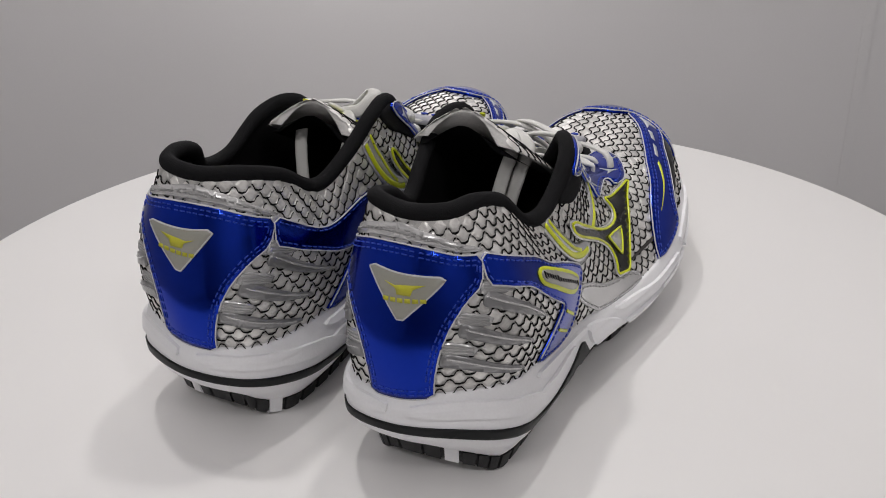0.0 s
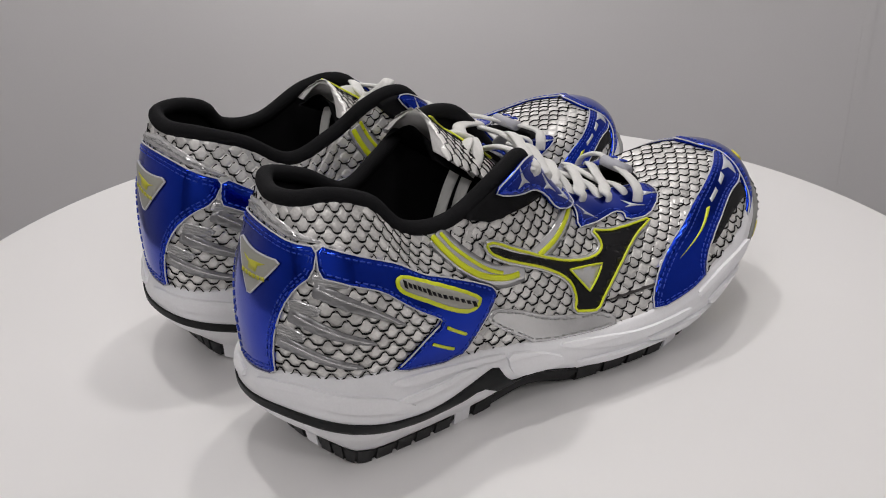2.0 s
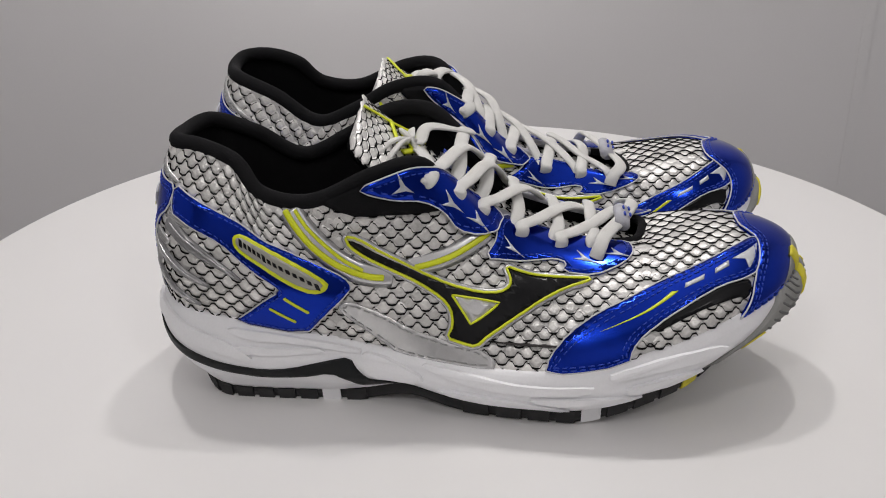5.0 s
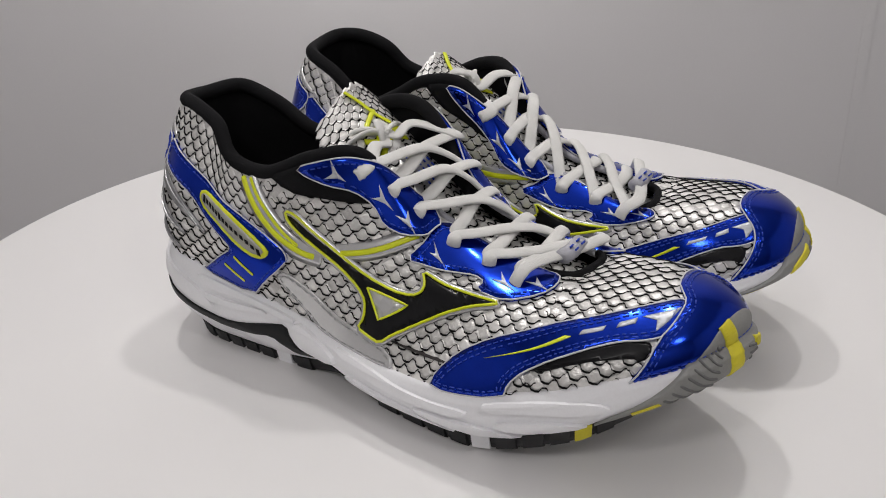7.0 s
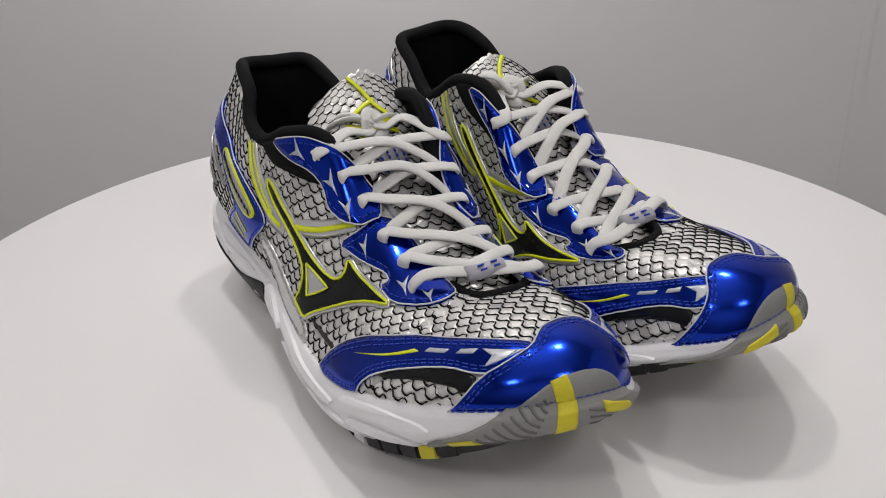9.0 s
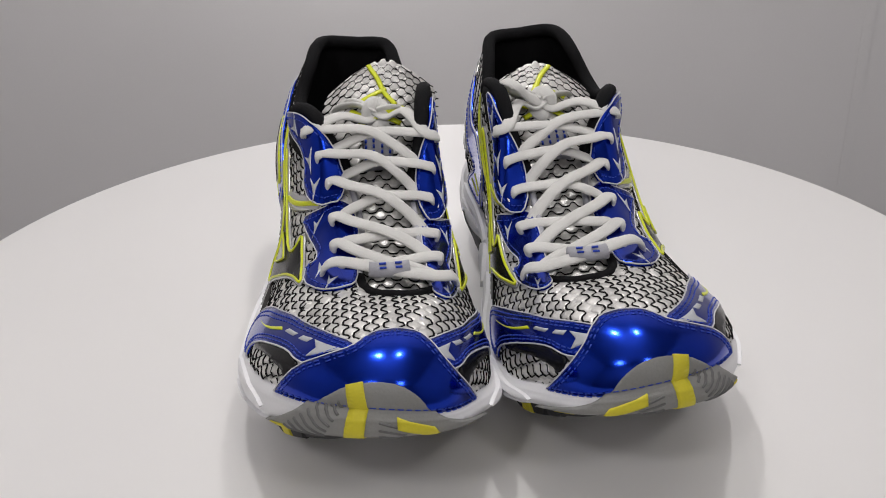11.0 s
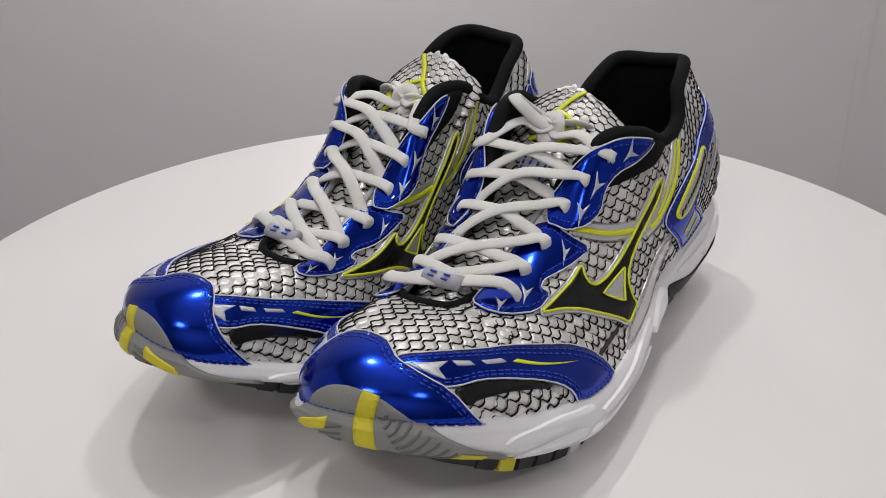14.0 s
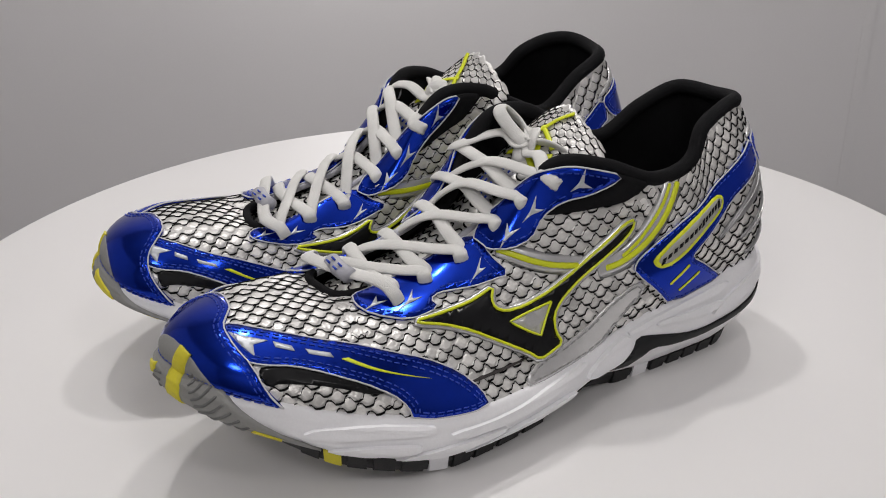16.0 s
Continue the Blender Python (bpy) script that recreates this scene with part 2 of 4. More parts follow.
def patch(side, poly, place, lift, thick, rounds=1, step=0.0022):
    """A piece of film of its own thickness laid on a surface; poly is in the surface's (u, v), place gives its points."""
    flat = resample(smooth_poly([(u * MU, v * MV) for u, v in poly], rounds), step)
    if sum(a[0] * b[1] - b[0] * a[1] for a, b in zip(flat, flat[1:] + flat[:1])) < 0:
        flat = flat[::-1]
    pts = [Vector(p) for p in flat]
    x0, x1 = min(p[0] for p in flat), max(p[0] for p in flat)
    y0, y1 = min(p[1] for p in flat), max(p[1] for p in flat)
    near = [flat[i] for i in range(0, len(flat), 2)]
    gy = y0 + step
    while gy < y1:
        gx = x0 + step
        while gx < x1:
            if inside((gx, gy), flat) and min((gx - a) ** 2 + (gy - c) ** 2 for a, c in near) > (0.6 * step) ** 2:
                pts.append(Vector((gx, gy)))
            gx += step * 1.3
        gy += step * 1.3
    verts, _, faces, *_ = cdt(pts, [], [list(range(len(flat)))], 1, 1e-7)
    bm = bmesh.new()
    top = []
    for v in verts:
        p = place(v[0] / MU, v[1] / MV, lift)
        top.append(bm.verts.new((p[0] * side, p[1], p[2])))
    for f in faces:
        try:
            bm.faces.new([top[i] for i in (f if side > 0 else f[::-1])])
        except ValueError:
            pass
    rim = [e for e in bm.edges if e.is_boundary]
    low = {}
    for e in rim:
        for v in e.verts:
            if v not in low:
                i = top.index(v)
                p = place(verts[i][0] / MU, verts[i][1] / MV, lift - thick)
                low[v] = bm.verts.new((p[0] * side, p[1], p[2]))
    for e in rim:
        lp = e.link_loops[0]
        a, b = lp.vert, lp.link_loop_next.vert
        bm.faces.new((b, a, low[a], low[b]))
    return bm


def tube(bm, pts, radius, sides=6, flat=1.0, up=None, taper=False, carry=False):
    """A tube along points; flat squeezes it along 'up'."""
    pts = [Vector(p) for p in pts]
    ways = [(pts[min(i + 1, len(pts) - 1)] - pts[max(i - 1, 0)]).normalized() for i in range(len(pts))]

    def across(t, ref):
        if abs(t.dot(ref)) > 0.95:
            ref = Vector((0, 1, 0))
        a = t.cross(ref).normalized()
        return a, a.cross(t).normalized()

    first = Vector(up) if up is not None else Vector((0, 0, 1))
    frames = [across(t, first) for t in ways]
    if carry:
        # the flat side is carried without twist from the middle to both ends
        mid = len(pts) // 2
        for order in (range(mid + 1, len(pts)), range(mid - 1, -1, -1)):
            b = frames[mid][1]
            for i in order:
                frames[i] = across(ways[i], b)
                b = frames[i][1]
    rings = []
    for i, p in enumerate(pts):
        a, b = frames[i]
        r = radius
        if taper and i in (0, len(pts) - 1):
            r = radius * 0.5
        rings.append([bm.verts.new(p + a * (r * math.cos(2 * math.pi * k / sides)) + b * (r * flat * math.sin(2 * math.pi * k / sides))) for k in range(sides)])
    for r, q in zip(rings, rings[1:]):
        for k in range(sides):
            j = (k + 1) % sides
            bm.faces.new((r[k], r[j], q[j], q[k]))
    bm.faces.new(rings[0][::-1])
    bm.faces.new(rings[-1])
    return bm


def flip_x(pts, side):
    return [(p[0] * side, p[1], p[2]) for p in pts]


def spline(pts, per=8):
    pts = [np.array(p, float) for p in pts]
    out = []
    for i in range(len(pts) - 1):
        p0, p1, p2, p3 = pts[max(i - 1, 0)], pts[i], pts[i + 1], pts[min(i + 2, len(pts) - 1)]
        for k in range(per):
            f = k / per
            out.append(0.5 * ((2 * p1) + (p2 - p0) * f + (2 * p0 - 5 * p1 + 4 * p2 - p3) * f * f + (3 * p1 - p0 - 3 * p2 + p3) * f ** 3))
    out.append(pts[-1])
    return out


def edge_piping(side, poly, place, lift, radius, rounds=1, flat_by=1.0):
    flat = resample(smooth_poly([(u * MU, v * MV) for u, v in poly], rounds), 0.002)
    pts = [place(x / MU, y / MV, lift) for x, y in flat]
    pts.append(pts[0])
    if flat_by < 1:
        m = poly[len(poly) // 3]
        n = surf_n(m[0], min(0.95, max(0.05, m[1])))
        return tube(bmesh.new(), flip_x(pts, side), radius, 6, flat_by, (n[0] * side, n[1], n[2]))
    return tube(bmesh.new(), flip_x(pts, side), radius, 5)


def ribbon(side, line, place, lift, radius, flat=0.35):
    """A flat painted line along (u, v) points."""
    fine = spline([(u * MU, v * MV) for u, v in line], 10)
    pts = [place(x / MU, y / MV, lift) for x, y in fine]
    m = fine[len(fine) // 2]
    n = surf_n(m[0] / MU, min(0.97, max(0.03, m[1] / MV)))
    return tube(bmesh.new(), flip_x(pts, side), radius, 6, flat, (n[0] * side, n[1], n[2]), True)


def stitches(side, poly, place, lift, inset, rounds=1, dash=0.0028, gap=0.0014, closed=True):
    """A row of separate thread stitches, inset from a film's edge."""
    flat = smooth_poly([(u * MU, v * MV) for u, v in poly], rounds) if closed else [(u * MU, v * MV) for u, v in poly]
    if closed:
        area = sum(a[0] * b[1] - b[0] * a[1] for a, b in zip(flat, flat[1:] + flat[:1]))
        s = 1 if area > 0 else -1
        moved = []
        n = len(flat)
        for i in range(n):
            a, p, b = flat[i - 1], flat[i], flat[(i + 1) % n]
            d = (b[0] - a[0], b[1] - a[1])
            m = math.hypot(*d) or 1
            q = (p[0] - s * d[1] / m * inset, p[1] + s * d[0] / m * inset)
            if inside(q, flat):
                moved.append(q)
        flat = moved + moved[:1]
    bm = bmesh.new()
    run = 0.0
    for a, b in zip(flat, flat[1:]):
        d = math.dist(a, b)
        k = 0.0
        while k < d:
            if run <= 0:
                e = min(d, k + dash)
                p = place((a[0] + (b[0] - a[0]) * k / d) / MU, (a[1] + (b[1] - a[1]) * k / d) / MV, lift)
                q = place((a[0] + (b[0] - a[0]) * e / d) / MU, (a[1] + (b[1] - a[1]) * e / d) / MV, lift)
                if math.dist(p, q) > 0.0006:
                    tube(bm, flip_x([p, q], side), 0.00036, 4)
                k = e
                run = gap
            else:
                w = min(run, d - k)
                run -= w
                k += w + 1e-9
    return bm


# ---- the sole's side: u round the shoe, t from the underside (0) to the upper's edge (1) ----
SIDE = [(0.0, 0.0), (0.1, 1.2), (0.3, 3.6), (0.45, 4.6), (0.6, 4.8), (0.8, 3.8), (0.93, 2.2), (1.0, 0.4)]


def side_push(t):
    t = min(1.0, max(0.0, t))
    for (a, p), (b, q) in zip(SIDE, SIDE[1:]):
        if t <= b:
            f = (t - a) / (b - a)
            f = f * f * (3 - 2 * f)
            return p + (q - p) * f
    return SIDE[-1][1]


def inset(y):
    """How far the tread stands back under the rim, in millimetres."""
    heel = max(0.0, (45 - y) / 50) ** 1.5 * 6
    toe = max(0.0, (y - 255) / 55) * 9
    return 7 + heel + toe


def sole(u, t, lift=0.0):
    b, o = ring(BASE, u), outward(u)
    low = sole_bottom(b[1])
    z = low + (b[2] + 1.5 - low) * t
    wave = 0.5 * math.sin(u * 2 * math.pi * 9) if 0.27 < u % 1 < 0.73 else 0.0
    p = b + o * (side_push(t) - inset(b[1]) * max(0.0, 1 - t / 0.5) ** 1.7 + wave * t * (1 - t) * 4 + lift * 1000)
    return np.array((p[0], p[1], z)) / 1000


def guard(u, w, lift=0.0):
    """The sole's side up to w = 1, and on over the upper above it."""
    if w <= 1:
        return sole(u, w, lift)
    f = min(1.0, (w - 1) * 3)
    a, b = sole(u, 1.0, lift), on(u, (w - 1) * 0.2, lift + 0.0006)
    return a * (1 - f) + b * f if f < 1 else b


def midsole_mesh(side):
    us = [i / 260 for i in range(260)]
    rings = [[sole(u, t / 24) for u in us] for t in range(25)]
    inner = [[(ring(BASE, u) - outward(u) * 6) / 1000 + np.array((0, 0, 0.0005)) for u in us]]
    bm = sheet(side, rings + inner)
    bmesh.ops.holes_fill(bm, edges=[e for e in bm.edges if e.is_boundary])
    return bm


def outsole_mesh(side):
    us = [i / 200 for i in range(200)]
    rings = []
    for grow, dz in ((-12, -7.9), (-5, -8.0), (-2.0, -7.4), (-0.4, -3.0), (0.2, 0.4), (-3.0, 1.0)):
        r = []
        for u in us:
            b, o = ring(BASE, u), outward(u)
            p = b + o * (grow - inset(b[1]))
            r.append((p[0] / 1000, p[1] / 1000, max(0.2, sole_bottom(b[1]) + dz) / 1000))
        rings.append(r)
    bm = sheet(side, rings)
    bmesh.ops.holes_fill(bm, edges=[e for e in bm.edges if e.is_boundary])
    return bm


def lug_mesh(side, u, du, h, t0):
    """A bevelled tread block that follows the sole's rim."""
    bm = bmesh.new()
    rows = []
    for k in range(4):
        uu = u + du * (k / 3 - 0.5)
        b, o = ring(BASE, uu), outward(uu)
        low = sole_bottom(b[1])
        row = []
        for grow, dz in ((-9, -h), (-2.2, -h), (-0.4, -h + 1.4), (1.6, t0), (-7, t0)):
            p = b + o * (grow - inset(b[1]))
            row.append(bm.verts.new((p[0] * side / 1000, p[1] / 1000, max(0.0, (low + dz)) / 1000)))
        rows.append(row)
    for r, q in zip(rows, rows[1:]):
        for i in range(5):
            j = (i + 1) % 5
            bm.faces.new((r[i], r[j], q[j], q[i]))
    bm.faces.new(rows[0])
    bm.faces.new(rows[-1][::-1])
    bmesh.ops.recalc_face_normals(bm, faces=bm.faces)
    return bm


# ---- woven cells of the mesh ----
CELL = [(-0.44, -0.12), (-0.34, -0.26), (-0.18, -0.62), (0.0, -0.72), (0.18, -0.62), (0.34, -0.26), (0.44, -0.12), (0.44, 0.12), (0.34, 0.26), (0.18, 0.62), (0.0, 0.72), (-0.18, 0.62), (-0.34, 0.26), (-0.44, 0.12)]
CORD = [(-0.5, -0.20), (-0.38, -0.27), (-0.23, -0.74), (0.0, -0.82), (0.23, -0.74), (0.38, -0.27), (0.5, -0.20)]
CELL_W, CELL_H = 0.0077, 0.0040


def one_cell(pads, cords, side, p, n, a, b, wide, rnd, size=1.0):
    """A domed silver pad and the black cord that sags under it."""
    W, H = CELL_W * wide * size, CELL_H * size
    turn = float(np.cross(a, b) @ n) * side > 0

    def vert(bm, x, y, up):
        q = p + a * x + b * y + n * up
        return bm.verts.new((q[0] * side, q[1], q[2]))

    def face(bm, *vs):
        bm.faces.new(vs if turn else vs[::-1])

    high = 0.8 + 0.4 * rnd.random()
    rings = [[vert(pads, x * W * k, y * H * k, up * high) for x, y in CELL] for k, up in ((0.95, -0.0001), (0.80, 0.00030), (0.45, 0.00038))]
    mid = vert(pads, rnd.uniform(-0.1, 0.1) * W, rnd.uniform(-0.1, 0.1) * H, 0.00040 * high)
    m = len(CELL)
    for i in range(m):
        j = (i + 1) % m
        for r, q in zip(rings, rings[1:]):
            face(pads, r[i], r[j], q[j], q[i])
        face(pads, rings[2][i], rings[2][j], mid)
    rows = []
    for i, (x, y) in enumerate(CORD):
        t = 0.00029 if 1 < i < 5 else 0.00023
        rows.append([vert(cords, x * W, y * H - t * 1.6, 0.0001), vert(cords, x * W, y * H, 0.0007), vert(cords, x * W, y * H + t * 1.6, 0.0001)])
    for r, q in zip(rows, rows[1:]):
        face(cords, r[0], q[0], q[1], r[1])
        face(cords, r[1], q[1], q[2], r[2])


def cell_mesh(side):
    """Raised cells of the silver mesh, in staggered rows, over the whole upper."""
    bm, cords = bmesh.new(), bmesh.new()
    W, H = CELL_W, CELL_H
    rnd = random.Random(5)

    def add(p, n, a, wide=1.0, lean=None, size=1.0):
        n = n / (np.linalg.norm(n) + 1e-9)
        a = a - n * float(a @ n)
        a = a / (np.linalg.norm(a) + 1e-9)
        b = np.cross(n, a)
        if b[2] < 0 and abs(b[2]) > 0.2:
            b = -b
        if lean is not None:
            b = lean / np.linalg.norm(lean)
        one_cell(bm, cords, side, p, n, a, b, wide, rnd, size)

    # rear part: rows above the sole
    ulen = np.linalg.norm(np.diff(GRID[:, 20], axis=0), axis=1)
    along = np.concatenate(([0], np.cumsum(ulen)))
    rise = np.concatenate((np.zeros((UN + 1, 1)), np.cumsum(np.linalg.norm(np.diff(GRID, axis=1), axis=2), axis=1)), axis=1)
    total = along[-1]
    rear = 1.06
    columns = int(total / (W * rear))
    for r in range(1, 38):
        for c in range(columns):
            x = (c + 0.5 * (r % 2)) * total / columns
            u = float(np.interp(x, along, np.arange(UN + 1))) / UN
            iu = int(u * UN)
            h = r * H * rear
            if h > rise[iu, -1] - 0.002:
                continue
            v = float(np.interp(h, rise[iu], np.arange(VN + 1))) / VN
            p = surf(u, v)
            if p[1] > 0.0925:
                continue
            du = surf(u + 0.004, v) - surf(u - 0.004, v)
            ref = surf(u + 0.004, 20 / VN) - surf(u - 0.004, 20 / VN)
            add(p, surf_n(u, v), du, min(1.5, max(0.5, float(np.linalg.norm(du) / np.linalg.norm(ref)))), surf(u, min(1, v + 0.03)) - surf(u, max(0, v - 0.03)), rear)
    # the rest: rows above the sole, in cross-sections
    shell = upper_shell(1)
    shell.normal_update()
    tree = BVHTree.FromBMesh(shell)
    shell.free()
    y = 0.0925 + W * 0.3
    col = 0
    while y < 0.318:
        for half in (0, 1):
            yy = y + half * W / 2
            line = []
            for k in range(241):
                ang = math.radians(-28 + 236 * k / 240)
                o = Vector((-0.002, yy, 0.045))
                hit, n, _, d = tree.ray_cast(o, Vector((math.cos(ang), 0, math.sin(ang))))
                line.append((np.array(hit), np.array(n)) if hit is not None else None)
            # rows by arc length: from the sole up both sides, on the forefoot from the middle down
            for way in (1, -1):
                front = yy > 0.205
                ks = range(0, 120) if way > 0 else range(240, 120, -1)
                if front:
                    ks = reversed(ks)
                run, last = 0.0, None
                want = half * H + 0.001
                if front and way < 0:
                    want = (2 - half) * H - 0.001
                elif front:
                    want = half * H + 0.001
                for k in ks:
                    if line[k] is None:
                        continue
                    p, n = line[k]
                    if last is None:
                        if front and abs(p[0] + 0.002) > 0.004:
                            run = abs(p[0] + 0.002)
                            while want < run:
                                want += 2 * H
                    else:
                        run += min(0.006, float(np.linalg.norm(p - last)))
                    last = p
                    if run >= want:
                        if n @ (p - np.array((-0.002, yy, 0.045))) < 0:
                            n = -n
                        if abs(n[1]) < 0.93:
                            add(p, n, np.array((0.0, 1.0, 0.0)), min(1.4, 1 / max(0.5, math.sqrt(1 - n[1] * n[1]))))
                        want += 2 * H
        y += W
        col += 1
    return bm, cords


# ---- the films on the upper: outlines on the lateral half ----
COUNTER = [(0, 0.865), (0.02, 0.85), (0.047, 0.8), (0.0685, 0.775), (0.064, 0.63), (0.049, 0.55), (0.037, 0.43), (0.028, 0.27), (0.0235, 0.1), (0.023, 0.0), (0, 0.0)]
BADGE = [(-0.022, 0.71), (-0.018, 0.728), (0.032, 0.7), (0.036, 0.682), (0.0055, 0.465), (0.001, 0.465)]
TAB = [(0, 0.885), (0.02, 0.868), (0.047, 0.815), (0.069, 0.79), (0.0725, 0.8), (0.0525, 0.848), (0.031, 0.905), (0.004, 0.955), (0, 0.955)]
STRAP = [(0.0665, 0.79), (0.0925, 0.732), (0.115, 0.7), (0.146, 0.705), (0.174, 0.7), (0.195, 0.636), (0.2096, 0.547), (0.2115, 0.485), (0.2075, 0.433), (0.187, 0.231), (0.1694, 0.0), (0.1185, 0.0), (0.1316, 0.105), (0.1447, 0.227), (0.1594, 0.351), (0.157, 0.383), (0.1367, 0.435), (0.1124, 0.532), (0.092, 0.568), (0.0818, 0.595), (0.069, 0.62)]
PLATE = [(0.1252, 0.606), (0.1333, 0.647), (0.1637, 0.672), (0.1848, 0.598), (0.1981, 0.503), (0.1949, 0.447), (0.1882, 0.404), (0.1782, 0.395), (0.1554, 0.485), (0.132, 0.513), (0.1253, 0.548)]
PLATE_IN = [(0.1283, 0.601), (0.1336, 0.625), (0.1621, 0.642), (0.1833, 0.568), (0.1944, 0.489), (0.1896, 0.441), (0.1806, 0.428), (0.1568, 0.522), (0.134, 0.539), (0.1284, 0.565)]
LOGO = [(0.2205, 0.79), (0.2265, 0.765), (0.2355, 0.66), (0.2495, 0.55), (0.2635, 0.475), (0.2775, 0.443), (0.29, 0.45), (0.2985, 0.485), (0.303, 0.53), (0.304, 0.583), (0.318, 0.578), (0.343, 0.595), (0.37, 0.612), (0.343, 0.535), (0.3155, 0.44), (0.289, 0.32), (0.2748, 0.23), (0.267, 0.15), (0.261, 0.16), (0.2535, 0.182), (0.258, 0.262), (0.2595, 0.353), (0.2565, 0.412), (0.2485, 0.48), (0.2365, 0.562), (0.2265, 0.65), (0.2205, 0.73)]
HOLE = [(0.2625, 0.425), (0.2865, 0.4), (0.267, 0.278)]
SIDE_PANEL = [(0.205, 0.37), (0.222, 0.295), (0.2355, 0.2), (0.252, 0.158), (0.268, 0.14), (0.276, 0.08), (0.2745, 0.0), (0.227, 0.0), (0.2165, 0.09), (0.201, 0.22), (0.196, 0.3)]
EYE_LOW = [(0.29, 0.595), (0.318, 0.745), (0.343, 0.9), (0.36, 0.97), (0.39, 0.99), (0.425, 0.985), (0.437, 0.93), (0.422, 0.81), (0.402, 0.71), (0.37, 0.625), (0.352, 0.635), (0.362, 0.7), (0.357, 0.715), (0.34, 0.675), (0.313, 0.62)]
EYE_HIGH = [(0.238, 0.985), (0.262, 0.992), (0.29, 0.992), (0.32, 0.992), (0.345, 0.985), (0.346, 0.9), (0.335, 0.84), (0.318, 0.755), (0.297, 0.7), (0.283, 0.715), (0.281, 0.8), (0.272, 0.85), (0.256, 0.88), (0.244, 0.93)]
ANKLE = [(0.214, 0.99), (0.239, 0.99), (0.26, 0.97), (0.29, 0.95), (0.2946, 0.823), (0.2758, 0.796), (0.2542, 0.811), (0.2323, 0.856), (0.2238, 0.914)]
BAND = [(0.3, 0.0), (0.305, 0.14), (0.322, 0.275), (0.35, 0.4), (0.378, 0.485), (0.404, 0.535), (0.434, 0.537), (0.457, 0.505), (0.476, 0.455), (0.479, 0.4), (0.452, 0.265), (0.44, 0.277), (0.4255, 0.332), (0.405, 0.328), (0.381, 0.29), (0.362, 0.21), (0.352, 0.12), (0.348, 0.0)]
INSET = [(0.362, 0.225), (0.386, 0.315), (0.405, 0.335), (0.425, 0.34), (0.44, 0.27), (0.4395, 0.22), (0.431, 0.13), (0.427, 0.19), (0.407, 0.24), (0.388, 0.24), (0.373, 0.212)]
CAP = [(0.421, -0.02), (0.4275, 0.054), (0.443, 0.25), (0.464, 0.352), (0.477, 0.41), (0.483, 0.472), (0.49, 0.525), (0.507, 0.55), (0.523, 0.53), (0.534, 0.45), (0.541, 0.36), (0.552, 0.25), (0.567, 0.12), (0.582, -0.02), (0.55, -0.02), (0.5, -0.02), (0.45, -0.02)]
TOE_GUARD = [(0.402, 0.02), (0.408, 0.30), (0.430, 0.50), (0.448, 0.80), (0.464, 1.30), (0.478, 1.78), (0.494, 1.95), (0.508, 1.88), (0.519, 1.6), (0.527, 1.2), (0.536, 0.80), (0.556, 0.55), (0.585, 0.42), (0.588, 0.02), (0.5, -0.02)]
# the plate between upper and lower sole, on the sole's side
WAVE = [(0.0, 0.62), (0.04, 0.59), (0.083, 0.53), (0.112, 0.45), (0.138, 0.43), (0.158, 0.49), (0.182, 0.66), (0.199, 0.77), (0.204, 0.56), (0.212, 0.36), (0.228, 0.27), (0.252, 0.25), (0.252, 0.12), (0.226, 0.12), (0.207, 0.18),
        (0.197, 0.36), (0.186, 0.50), (0.164, 0.36), (0.138, 0.30), (0.112, 0.33), (0.083, 0.41), (0.04, 0.47), (0.0, 0.50)]


def both(poly):
    """Close an outline that starts and ends on the heel's middle line over both halves."""
    return poly + [(-u, v) for u, v in poly[::-1] if u > 1e-6]


def dart(u, v, size, turn):
    """Outline of a small three-pointed dart."""
    c, s = math.cos(turn), math.sin(turn)
    pts = [(-1.0, 0.15), (-0.1, 0.12), (0.55, 0.75), (0.30, 0.0), (0.50, -0.6), (0.05, -0.22)]
    return [(u + (x * c - y * s) * size / MU, v + (x * s + y * c) * size / MV) for x, y in pts]


def film(ob, side, name, poly, lift, thick, mat, label="", piping=None, thread=None, rounds=1, place=on, rows=1, inset=0.0022):
    p = part(name, patch(side, poly, place, lift, thick, rounds), mat, ob, label)
    if piping:
        part("edge", edge_piping(side, poly, place, lift - 0.0002, 0.00042, rounds), piping, p)
    if thread:
        for k in range(rows):
            part("stitching", stitches(side, poly, place, lift + 0.0001, inset + 0.002 * k, rounds), thread, p)
    return p


EYE_UV = [(0.283, 0.93), (0.302, 0.885), (0.320, 0.855), (0.350, 0.835), (0.375, 0.83), (0.398, 0.82)]
LATERAL_EYES = [tuple(on(u, v, 0.004) * 1000) for u, v in EYE_UV]
EYE_DOWN = [{1: surf_n(u, v) * -1000, -1: surf_n(-u, v) * -1000} for u, v in EYE_UV]
MEDIAL_EYES = [tuple(on(-u, v, 0.004) * 1000) for u, v in EYE_UV]
TONGUE = [(-3, 238, 64), (-3, 214, 70), (-3, 188, 76), (-3, 164, 86), (-4, 142, 101), (-5, 123, 114), (-6, 110, 122), (-6, 104, 126)]


TIP = [np.zeros(3)]  # how far the tongue's upper end leans


